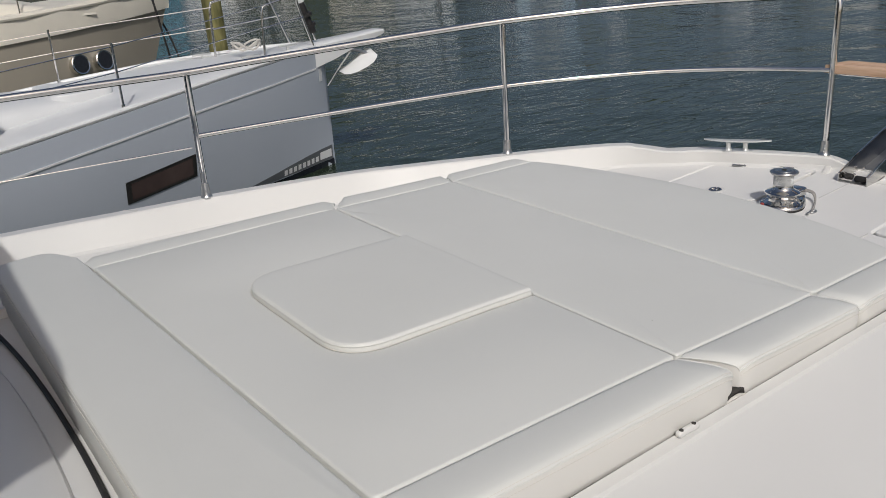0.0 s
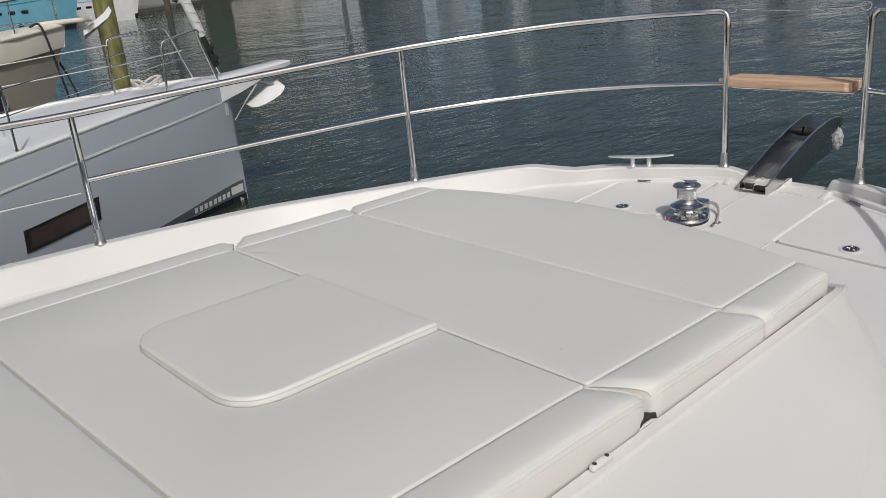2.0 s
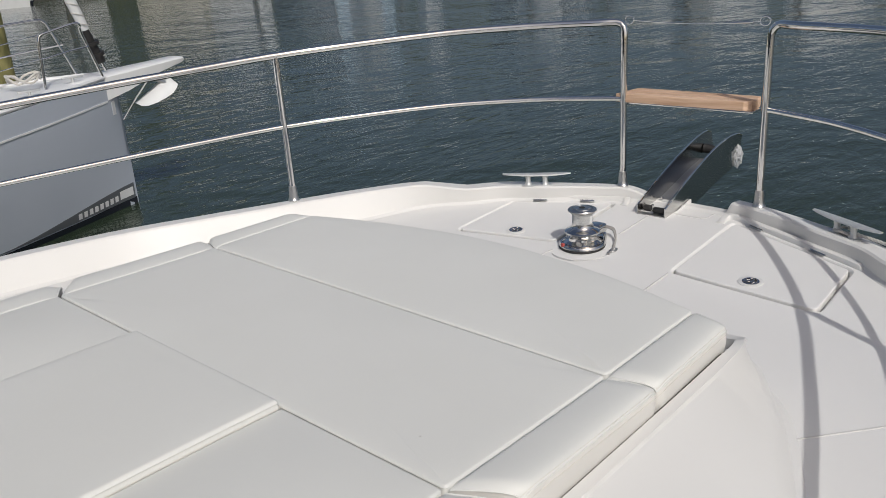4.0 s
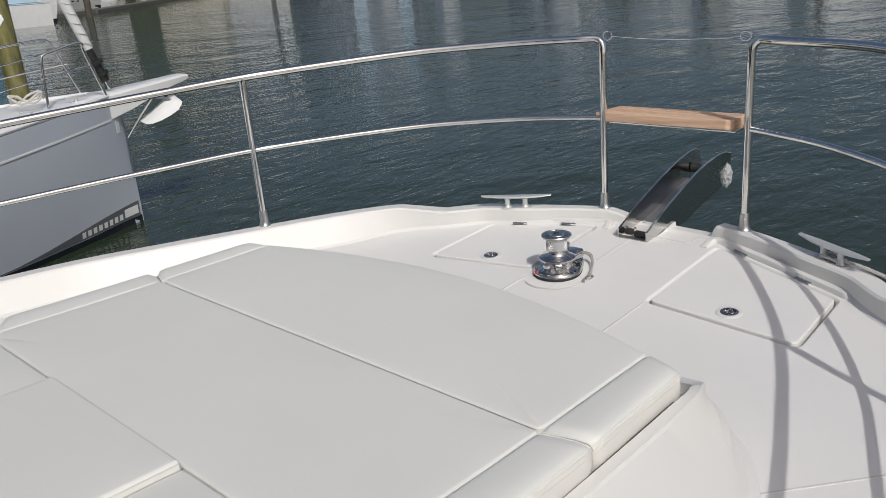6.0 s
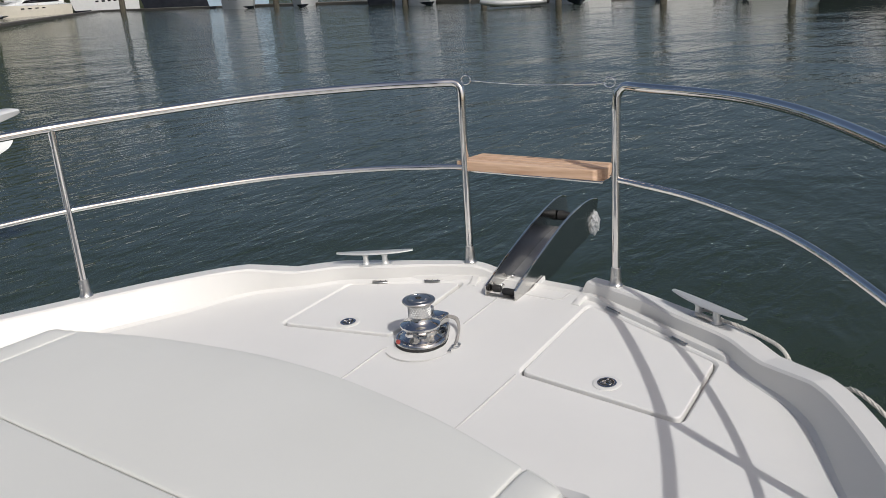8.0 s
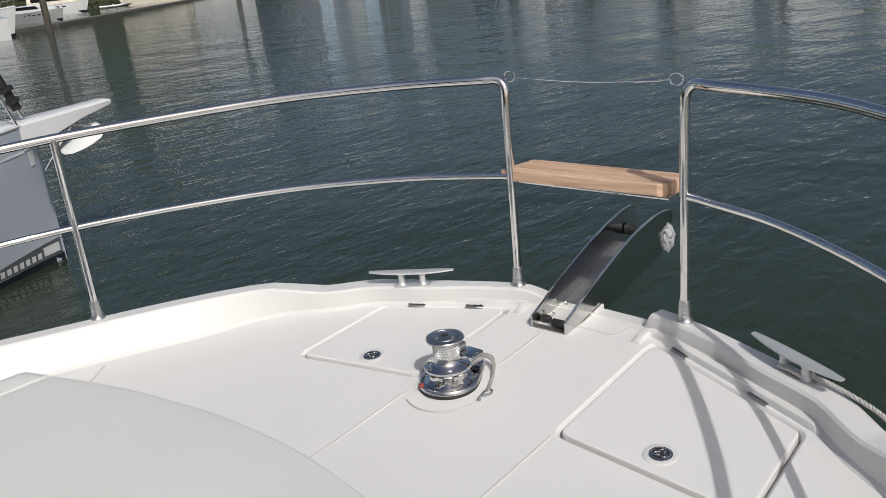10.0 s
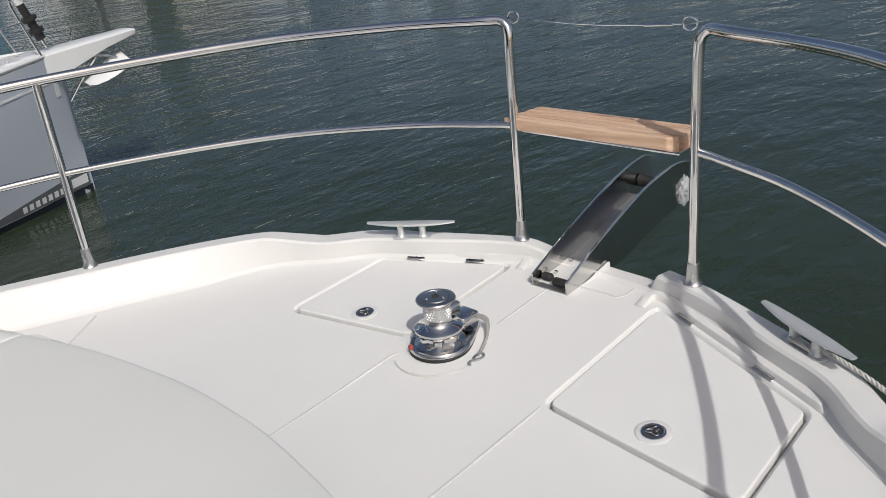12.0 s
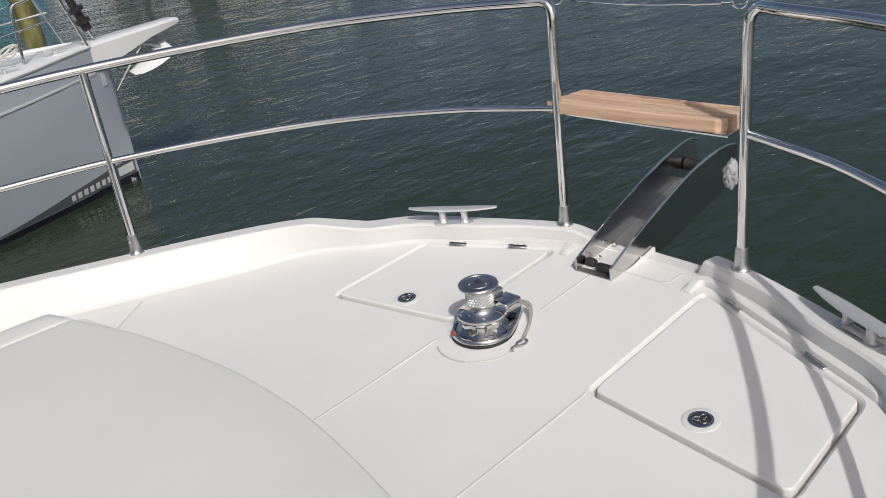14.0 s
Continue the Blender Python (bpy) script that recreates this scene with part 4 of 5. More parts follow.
# plastic wrap on the roller's end
t = thing("plastic_wrap", "crumpled clear plastic bag tied round the roller end", "plastic bag", (7.575, 0.02, 0.16))
bm = bmesh.new()
bmesh.ops.create_icosphere(bm, subdivisions=4, radius=0.042)
for v in bm.verts:
    k = 0.35 * noise.noise(v.co * 45) + 0.25 * noise.noise(v.co * 95)
    v.co = Vector((v.co.x * 0.75, v.co.y * 0.62, v.co.z * 1.28)) * (1 + k)
wrapmat = mottled("clear_plastic", (0.72, 0.74, 0.75), (0.6, 0.62, 0.64), 30, (0.08, 0.2), fine=120, bump=0.5, depth=0.003)
wrapmat.node_tree.nodes["Principled BSDF"].inputs["Transmission Weight"].default_value = 0.45
part("bag", bm, wrapmat, t, smooth=False)

# ---------------------------------------------------------------- teak step in the gate
t = thing("teak_step", "honey-coloured teak step board across the bow gate", "step", (7.004, 0.042, 0.53))
DEPTH, LEN = 0.160, 0.315
PLANKS = 4
for k in range(PLANKS):
    bm = bmesh.new()
    a, b = 0.002 + k * DEPTH / PLANKS + 0.0036, 0.002 + (k + 1) * DEPTH / PLANKS - 0.0036
    l0 = LEN - (0.012 if k == 0 else 0.0) - 0.02 * (k / 3) ** 2
    l1 = LEN + 0.016 - 0.006 * k
    corners = [(a, -l0 + (0.022 if k == 0 else 0), 0), (b, -l0, 0), (b, l1 - 0.006, 0), (a - (0.018 if k == 0 else 0.0), l1, 0)]
    slab(bm, rounded(corners, [0.018 if k == 0 else 0.003, 0.003 if k < 3 else 0.02, 0.003 if k < 3 else 0.02, 0.004], 5), -0.018, 0.020, 0.004, 3)
    part("plank", bm, TEAK, t)
bm = bmesh.new()
box(bm, (0.012, -LEN + 0.034, -0.016), (DEPTH - 0.006, LEN - 0.004, 0.010), 0.001, 1)
part("caulking", bm, CAULK, t, "dark caulking between the planks")
bm = bmesh.new()
box(bm, (0.004, -LEN - 0.006, -0.028), (0.10, LEN + 0.006, -0.0185), 0.003, 2)
part("bracket", bm, STEEL, t, "flat steel bracket under the board")

# ---------------------------------------------------------------- pad clip and joint details
t = thing("deck_eye_plate", "small white fairlead clip screwed beside the sunpad", "deck clip", (4.345, -0.921, 0.2465))
bm = bmesh.new()
box(bm, (-0.032, -0.008, 0), (0.032, 0.008, 0.014), 0.005, 3)
part("clip_body", bm, GEL, t)
for sx in (-0.02, 0.02):
    bm = bmesh.new()
    lathe(bm, [(0.005, 0.012), (0.005, 0.0155), (0.003, 0.0165)], 10, (sx, 0, 0))
    part("screw", bm, DARK, t)

# ---------------------------------------------------------------- superstructure behind the pad
bm = bmesh.new()
prof = [(3.285, 0.205), (3.27, 0.245), (3.20, 0.275), (3.05, 0.31), (2.80, 0.37)]
rings = []
for x, z in prof + [(2.70, 0.20)]:
    wd = 1.34 - (x - 2.7) * 0.25
    rings.append([Vector((x - 0.16 * (abs(v) / wd) ** 2.2, v, z - 0.06 * (abs(v) / wd) ** 4)) for v in [wd * (-1 + 2 * k / 28) for k in range(29)]])
loft(bm, rings, closed=False)
structure("windscreen_coaming", bm, GEL, "white curved coaming below the windscreen")
bm = bmesh.new()
tube(bm, [(3.328 - 0.10 * (abs(v) / 1.15) ** 2.2, v, 0.232) for v in [1.15 * (-1 + 2 * k / 28) for k in range(29)]], 0.007, 8)
structure("trim", bm, BLACK, "black rubber gasket between sunpad and coaming")


def cabin_ring(x0, wd, z, rad, back=-3.5):
    o = rounded([(back, -wd, 0), (x0 - 0.06, -wd, 0), (x0, 0, 0), (x0 - 0.06, wd, 0), (back, wd, 0)], [0.05, rad, 4.0, rad, 0.05], 10)
    return at_z(o, z)


bm = bmesh.new()
loft(bm, [cabin_ring(2.85, 1.34, 0.10, 0.5), cabin_ring(2.80, 1.33, 0.37, 0.5)])
structure("wall_cabin", bm, GEL, "white cabin side below the windows")
bm = bmesh.new()
loft(bm, [cabin_ring(2.79, 1.32, 0.372, 0.5), cabin_ring(2.2, 1.20, 1.70, 0.4)])
structure("window_1", bm, GLASSY, "dark raked wraparound windscreen")
# unseen brow, its outline set to throw the shadow on the rear bolster
bm = bmesh.new()
loft(bm, [cabin_ring(2.39, 1.56, 1.705, 0.5), cabin_ring(2.65, 1.68, 1.80, 0.5), cabin_ring(2.71, 1.69, 1.93, 0.5), cabin_ring(2.67, 1.66, 2.0, 0.5)])
structure("flybridge", bm, GEL, "white rounded flybridge brow over the windscreen, unseen, shaped for its shadow")

# dark strip that paints the shade line in the gap under the side bolsters
for sy in (1, -1):
    bm = bmesh.new()
    tube(bm, [(x, sy * y, z) for x, y, z in ((3.70, 0.912, 0.236), (4.2, 0.909, 0.239), (4.7, 0.906, 0.2435), (5.1, 0.904, 0.2465), (5.38, 0.899, 0.247))], 0.003, 6)
    structure("trim", bm, DARK, "dark strip standing in for the shade in the gap below the bolsters")

# near-black block added so the notch between bolsters reads as deep shade
for sy in (1, -1):
    bm = bmesh.new()
    box(bm, (4.505, min(sy * 0.862, sy * 0.9015), 0.205), (4.572, max(sy * 0.862, sy * 0.9015), 0.262), 0.003, 1)
    structure("trim", bm, DARK, "dark block standing in for shade in the notch between two bolsters")

# webbing tab between two bolsters
t = thing("webbing_strap", "short pale webbing tab showing between two bolsters", "strap", (4.53, -0.893, 0.238))
bm = bmesh.new()
tube(bm, [(-0.028, -0.004, 0.0), (-0.01, -0.012, 0.012), (0.012, -0.014, 0.014), (0.04, -0.016, 0.004), (0.07, -0.012, 0.0)], 0.004, 6)
part("webbing", bm, ROPE, t)
# ---------------------------------------------------------------- neighbouring sailing yacht
NY = 8.7


def hull_mesh(stations, keel_z):
    """stations: x, half beam at deck, deck height, half beam at the water."""
    bm = bmesh.new()
    rings = []
    for x, hb, dz, hw in stations:
        ring = []
        for k in range(9):
            f = k / 8
            z = dz + (keel_z - dz) * f
            w = hb + (hw - hb) * f ** 1.6
            ring.append(Vector((x, -w, z)))
        ring += [Vector((p.x, -p.y, p.z)) for p in reversed(ring)]
        rings.append(ring)
    return loft(bm, rings, closed=True)


ST = [(-6.0, 2.0, -0.55, 1.75), (-2.0, 2.1, -0.56, 1.85), (1.5, 2.0, -0.52, 1.7), (4.2, 1.78, -0.42, 1.35), (5.46, 1.52, -0.27, 1.05), (6.7, 1.14, -0.14, 0.68), (7.5, 0.80, -0.09, 0.38), (8.0, 0.53, -0.06, 0.2), (8.35, 0.30, -0.05, 0.08), (8.56, 0.12, -0.05, 0.03), (8.64, 0.03, -0.05, 0.015)]
nb = thing("sailing_yacht", "blue-grey sailing yacht moored alongside with a white deck", "sailboat", (-0.156, NY + 0.527, -0.06))
nb.scale = (1.05, 1.05, 1.05)
part("hull", hull_mesh(ST, -2.0), BLUEGREY, nb, "blue-grey glossy hull with a plumb stem", angle=50)
KEEL = -2.0


def hull_w(x, z):
    for (a, hb0, d0, hw0), (b, hb1, d1, hw1) in zip(ST, ST[1:]):
        if a <= x <= b:
            f = (x - a) / (b - a)
            hb, d, hw = hb0 + (hb1 - hb0) * f, d0 + (d1 - d0) * f, hw0 + (hw1 - hw0) * f
            g = max(0.0, min(1.0, (d - z) / (d - KEEL)))
            return hb + (hw - hb) * g ** 1.6
    return 0.02


def deck_z(x):
    return interp([(s[0], s[2]) for s in ST], x)


def hull_strip(x0, x1, lo, hi, off=0.006, n=24, sides=(-1,)):
    """A thin plate that follows the hull's side between two heights."""
    bm = bmesh.new()
    for sd in sides:
        rings = []
        for i in range(n):
            x = x0 + (x1 - x0) * i / (n - 1)
            a, b = lo(x), hi(x)
            rings.append([Vector((x, sd * (hull_w(x, a) + off), a)), Vector((x, sd * (hull_w(x, b) + off), b)), Vector((x, sd * (hull_w(x, b) - 0.02), b)), Vector((x, sd * (hull_w(x, a) - 0.02), a))])
        loft(bm, rings)
    return bm


part("boot_stripe", hull_strip(-5.9, 8.62, lambda x: -1.95, lambda x: -1.66 + 0.02 * smoothstep(7.5, 8.6, x), 0.008, 60, (-1, 1)), NAVY, nb, "dark antifouling at the waterline")
part("name_band", hull_strip(6.4, 8.60, lambda x: -1.645 + 0.0 * x, lambda x: -1.64 + 0.20 * smoothstep(6.4, 8.6, x), 0.007, 30), principled("slate_band", (0.10, 0.11, 0.12), 0.3), nb, "dark grey band above the waterline")
part("stem_plate", hull_strip(8.33, 8.57, lambda x: -1.60, lambda x: -1.49, 0.011, 6), NBWHITE, nb, "plain white plate at the stem")
x = 7.62
for k in range(8):
    lo0 = -1.625 + 0.02 * k / 7
    part("name_bar", hull_strip(x, x + 0.055, (lambda x, v=lo0: v), (lambda x, v=lo0: v + 0.075), 0.010, 4), NBWHITE, nb, "plain white bar")
    x += 0.088
part("hull_line", hull_strip(-5.0, 8.36, lambda x: deck_z(x) - 0.275, lambda x: deck_z(x) - 0.252, 0.010, 60), NBWHITE, nb, "raised white line along the hull")
part("bow_emblem", hull_strip(8.43, 8.50, lambda x: -0.50, lambda x: -0.33, 0.010, 5), NBWHITE, nb, "small plain white emblem")
part("hull_window_frame", hull_strip(5.33, 6.23, lambda x: -1.30 + 0.10 * (x - 5.25), lambda x: -1.04 + 0.12 * (x - 5.25), 0.010, 10), BLACK, nb, "black window frame")
part("hull_window", hull_strip(5.39, 6.18, lambda x: -1.265 + 0.10 * (x - 5.25), lambda x: -1.075 + 0.12 * (x - 5.25), 0.013, 10), mottled("smoked_pane", (0.05, 0.035, 0.035), (0.09, 0.065, 0.06), 1.5, (0.06, 0.12), fine=4, bump=0.02), nb, "smoked glass pane")
bm = bmesh.new()
rings = []
for x, hb, dz, hw in ST:
    rings.append([Vector((x, hb * (-1 + 2 * k / 12), dz + 0.004 + 0.07 * min(1, hb) * (1 - (-1 + 2 * k / 12) ** 2))) for k in range(13)])
loft(bm, rings, closed=False)
part("deck", bm, NBWHITE, nb, "white cambered deck")
bm = bmesh.new()
for sd in (-1, 1):
    tube(bm, [(s[0], sd * (s[1] - 0.02), s[2] + 0.03) for s in ST], 0.03, 8)
part("toe_rail", bm, NBWHITE, nb, "white moulded toe rail")
bm = bmesh.new()
rings = []
for x, wd, h in ((-4.5, 1.3, 0.42), (0.0, 1.35, 0.42), (3.0, 1.15, 0.36), (4.2, 0.95, 0.25), (4.9, 0.75, 0.12), (5.3, 0.55, 0.02)):
    z = deck_z(x)
    rings.append([Vector((x, wd * math.cos(a), z + 0.04 + (h + 0.05) * math.sin(a) ** 0.6)) for a in [math.pi * k / 16 for k in range(17)]])
loft(bm, rings, closed=True)
part("coachroof", bm, NBWHITE, nb, "low rounded white coachroof", angle=60)
bm = bmesh.new()
slab(bm, rounded([(4.95, -0.62, 0), (5.65, -0.5, 0), (5.65, 0.5, 0), (4.95, 0.62, 0)], 0.16), -0.28, -0.12, 0.02)
part("deck_hatch", bm, NBWHITE, nb, "white raised deck hatch")
for x in (2.9, 3.9):
    bm = bmesh.new()
    slab(bm, rounded([(x - 0.4, -1.22, 0), (x + 0.4, -1.12, 0), (x + 0.38, -1.02, 0), (x - 0.38, -1.1, 0)], 0.03), deck_z(x) + 0.16, deck_z(x) + 0.28, 0.01)
    part("cabin_window", bm, GLASSY, nb, "dark cabin window")
# bowsprit
bm = bmesh.new()
rings = []
for x, wd, top, low in ((7.95, 0.30, -0.02, -0.10), (8.35, 0.27, -0.005, -0.33), (8.7, 0.23, 0.015, -0.25), (9.2, 0.18, 0.05, -0.09), (9.54, 0.15, 0.075, -0.015), (9.60, 0.12, 0.07, 0.0)):
    rings.append([Vector((x, -wd, low + 0.02)), Vector((x, -wd - 0.01, top - 0.02)), Vector((x, -wd + 0.02, top)), Vector((x, wd - 0.02, top)), Vector((x, wd + 0.01, top - 0.02)), Vector((x, wd, low + 0.02)), Vector((x, wd * 0.6, low)), Vector((x, -wd * 0.6, low))])
loft(bm, rings)
part("bowsprit", bm, NBWHITE, nb, "white moulded bowsprit")
bm = bmesh.new()
tube(bm, [(9.15, 0, -0.12), (8.9, 0, -0.36), (8.66, 0, -0.62)], 0.012, 8)
part("bobstay", bm, STEEL, nb)
bm = bmesh.new()
rings = []
for x, top, low, th in ((8.86, -0.435, -0.465, 0.008), (8.95, -0.385, -0.475, 0.02), (9.08, -0.315, -0.455, 0.035), (9.22, -0.235, -0.415, 0.045), (9.34, -0.175, -0.365, 0.04), (9.40, -0.175, -0.305, 0.025), (9.42, -0.205, -0.265, 0.01)):
    m_ = (top + low) / 2
    rings.append([Vector((x, -0.02, top)), Vector((x, -0.10 - th, m_)), Vector((x, -0.18, low)), Vector((x, -0.16, low)), Vector((x, -0.08 - th, m_)), Vector((x, 0.0, top))])
loft(bm, rings)
part("anchor_fluke", bm, NBWHITE, nb, "white plough anchor fluke")
bm = bmesh.new()
tube(bm, [(9.33, -0.06, -0.25), (9.22, -0.04, -0.19), (9.0, 0, -0.14), (8.75, 0, -0.08)], 0.024, 8)
part("anchor_shank", bm, CAST, nb)
# pulpit hoops
for yy, pts in ((-0.36, [(7.62, -0.02), (7.64, 0.3), (7.66, 0.52), (7.70, 0.575), (7.8, 0.60), (8.1, 0.66), (8.17, 0.63), (8.2, 0.55), (8.36, 0.0)]), (0.40, [(7.25, -0.06), (7.26, 0.4), (7.28, 0.60), (7.34, 0.65), (7.6, 0.68), (8.0, 0.70), (8.08, 0.67), (8.12, 0.6), (8.32, -0.01)])):
    bm = bmesh.new()
    tube(bm, spline([(x, yy * (1 if x < 8.2 else 0.8), z) for x, z in pts], 40), 0.0165, 10)
    part("pulpit_hoop", bm, STEEL, nb, "bent stainless pulpit hoop")
    bm = bmesh.new()
    tube(bm, [(pts[1][0], yy, 0.30), (8.0, yy, 0.36), (8.24, yy * 0.9, 0.38)], 0.011, 8)
    part("pulpit_bar", bm, STEEL, nb)
for sd in (-1, 1):
    for z in (0.30, 0.56):
        bm = bmesh.new()
        tube(bm, [(7.66 if sd < 0 else 7.28, sd * 0.38, z + 0.02), (5.46, sd * (hull_w(5.46, -0.3) - 0.06), z + deck_z(5.46) + 0.12), (3.2, sd * (hull_w(3.2, -0.5) - 0.06), z + deck_z(3.2) + 0.12), (-3, sd * 1.95, z - 0.45)], 0.006, 6)
        part("lifeline", bm, STEEL, nb, "thin steel lifeline")
    for x in (5.46, 3.2, 1.0):
        bm = bmesh.new()
        y = sd * (hull_w(x, deck_z(x)) - 0.06)
        tube(bm, [(x, y, deck_z(x)), (x, y, deck_z(x) + 0.72)], 0.0145, 8)
        lathe(bm, [(0.05, 0), (0.05, 0.012), (0.025, 0.02), (0.022, 0.07)], 12, (x, y, deck_z(x) + 0.01))
        part("lifeline_post", bm, STEEL, nb, "upright stainless post")
# furled headsail
bm = bmesh.new()
tube(bm, [(8.55 - 0.31 * (z - 0.05), 0, z) for z in (0.55, 0.7, 1.2, 3.0, 6.0, 9.0)], 0.07, 14, radii=[0.05, 0.062, 0.07, 0.08, 0.08, 0.06])
fs = part("furled_sail", bm, NBWHITE, nb, "white furled headsail")
for k in range(6):
    bm = bmesh.new()
    z = 0.62 + 0.12 * k
    c = Vector((8.55 - 0.31 * (z - 0.05), 0, z))
    tube(bm, [c + Vector((0.072 * math.cos(a), 0.072 * math.sin(a), -0.02 * math.cos(a))) for a in [2 * math.pi * j / 14 for j in range(14)]], 0.006, 6, closed=True)
    part("sail_tie", bm, ROPE, fs)
for z0, z1, r in ((0.03, 0.14, 0.018), (0.14, 0.22, 0.055), (0.22, 0.26, 0.085), (0.26, 0.36, 0.05), (0.36, 0.40, 0.09), (0.40, 0.56, 0.045)):
    bm = bmesh.new()
    tube(bm, [(8.55 - 0.31 * (z0 - 0.05), 0, z0), (8.55 - 0.31 * (z1 - 0.05), 0, z1)], r, 14)
    part("furler_drum", bm, BLACK if r > 0.03 else STEEL, nb, "black furling drum")
bm = laid_rope([(7.5 + 0.18 * math.cos(a) * (1 + 0.15 * math.sin(3 * a)), -0.12 + 0.14 * math.sin(a), 0.05 + 0.05 * math.sin(2.3 * a) + 0.05) for a in [0.6 * k for k in range(22)]], 0.014, 160)
part("rope_coil", bm, ROPE, nb, "loose coil of rope on the foredeck")
for x, y in ((7.35, -0.55), (7.1, 0.5), (8.0, -0.25)):
    bm = bmesh.new()
    box(bm, (x - 0.13, y - 0.02, deck_z(x) + 0.09), (x + 0.13, y + 0.02, deck_z(x) + 0.115), 0.008, 2)
    lathe(bm, [(0.02, 0), (0.015, 0.1)], 10, (x, y, deck_z(x) + 0.01))
    part("deck_cleat", bm, ALU, nb)
bm = bmesh.new()
rings = []
for z, r in ((-0.3, 0.11), (5, 0.11), (12, 0.09), (15.5, 0.05)):
    rings.append([Vector((1.2 + 1.5 * r * math.cos(a), r * math.sin(a), z)) for a in [2 * math.pi * j / 16 for j in range(16)]])
loft(bm, rings)
part("mast", bm, ALU, nb, "tall grey mast")


# ---------------------------------------------------------------- motor boats
def motor_hull(length, beam, free, rake, flare=0.75, keel=-0.6):
    """Bow towards +x at x=0, water at z=0."""
    bm = bmesh.new()
    rings = []
    for s in (0.0, 0.12, 0.3, 0.5, 0.66, 0.78, 0.87, 0.94, 0.98, 1.0):
        hb = beam / 2 * (1 - max(0, (s - 0.45) / 0.55) ** 2.3) + 0.015
        dz = free * (0.8 + 0.2 * s * s)
        ring = []
        for k in range(8):
            f = k / 7
            z = dz + (keel - dz) * f
            x = -length + length * s - rake * f * smoothstep(0.55, 1.0, s)
            ring.append(Vector((x, -hb * (1 - (1 - flare) * f ** 1.5 * (0.4 + 0.6 * s)), z)))
        ring += [Vector((p.x, -p.y, p.z)) for p in reversed(ring)]
        rings.append(ring)
    return loft(bm, rings, closed=True)


def deck_half(length, beam, s):
    return beam / 2 * (1 - max(0, (s - 0.45) / 0.55) ** 2.3) + 0.015


def motor_boat(name, label, at, turn, length, beam, free, hull, top, rake=0.8, cabin=1.1, bridge=0.0, group=""):
    t = thing(name, label, "motorboat", at, group)
    t.rotation_euler = (0, 0, turn)
    part("hull", motor_hull(length, beam, free, rake), hull, t, angle=50)
    bm = bmesh.new()
    rings = []
    S = (0.0, 0.15, 0.3, 0.45, 0.6, 0.72, 0.82, 0.9, 0.96, 0.99)
    for s in S:
        hb, dz = deck_half(length, beam, s), free * (0.8 + 0.2 * s * s)
        rings.append([Vector((-length + length * s, hb * (-1 + 2 * k / 8), dz + 0.05 + 0.06 * (1 - (-1 + k / 4) ** 2))) for k in range(9)])
    loft(bm, rings, closed=False)
    part("deck", bm, top, t)
    for sd in (-1, 1):
        bm = bmesh.new()
        tube(bm, [(-length + length * s, sd * deck_half(length, beam, s), free * (0.8 + 0.2 * s * s)) for s in S], 0.05, 8)
        part("rub_rail", bm, top, t)
        bm = bmesh.new()
        tube(bm, [(-length + length * s, sd * (deck_half(length, beam, s) - 0.08), free * (0.8 + 0.2 * s * s) + 0.65) for s in S[3:]], 0.016, 6)
        for s in S[3::2]:
            p = (-length + length * s, sd * (deck_half(length, beam, s) - 0.08), free * (0.8 + 0.2 * s * s))
            tube(bm, [p, (p[0], p[1], p[2] + 0.65)], 0.014, 6)
        part("bow_rail", bm, STEEL, t)
    bm = motor_hull(length, beam * 1.012, 0.22 + 0.05 * free, rake * 0.35, 0.72, -0.5)
    for v in bm.verts:
        v.co.x -= rake * 0.62 * smoothstep(-0.5 * length, 0, v.co.x)
        v.co.y *= 0.86
    part("boot_top", bm, NAVY, t, "dark boot top at the waterline", angle=50)
    for sd in (-1, 1):
        for k in range(4):
            x = -length * (0.62 - 0.09 * k)
            s = 1 + x / length
            y = deck_half(length, beam, s)
            bm = bmesh.new()
            box(bm, (x - 0.32, sd * y * 0.96 - 0.06, free * 0.56), (x + 0.32, sd * y * 0.96 + 0.06, free * 0.66), 0.04, 2)
            if length > 11.6:
                part("hull_window", bm, GLASSY, t)
            else:
                bm.free()
    if cabin:
        cw = beam * 0.36
        prof = ((-0.92, 0.9), (-0.5, 1.0), (-0.38, 0.92), (-0.26, 0.45), (-0.16, 0.05))
        bm = bmesh.new()
        rings = []
        for u, h in prof:
            x = u * length
            z = free * 0.86
            rings.append([Vector((x, cw * math.cos(a) * (1.0 if u < -0.2 else 0.8), z + (cabin * h) * max(0, math.sin(a)) ** 0.35)) for a in [math.pi * k / 14 for k in range(15)]])
        loft(bm, rings)
        part("cabin", bm, top, t, angle=50)
        for sd in (-1, 1):
            bm = bmesh.new()
            o = [Vector((u * length, sd * (cw + 0.012), free * 0.86 + cabin * h)) for u, h in ((-0.85, 0.35), (-0.36, 0.35), (-0.42, 0.78), (-0.85, 0.78))]
            loft(bm, [o, [p - Vector((0, sd * 0.05, 0)) for p in o]])
            part("cabin_window", bm, GLASSY, t)
        if bridge:
            bm = bmesh.new()
            box(bm, (-0.85 * length, -cw * 0.9, free * 0.86 + cabin), (-0.45 * length, cw * 0.9, free * 0.86 + cabin + bridge), 0.12, 3)
            part("upper_deck", bm, top, t)
    return t


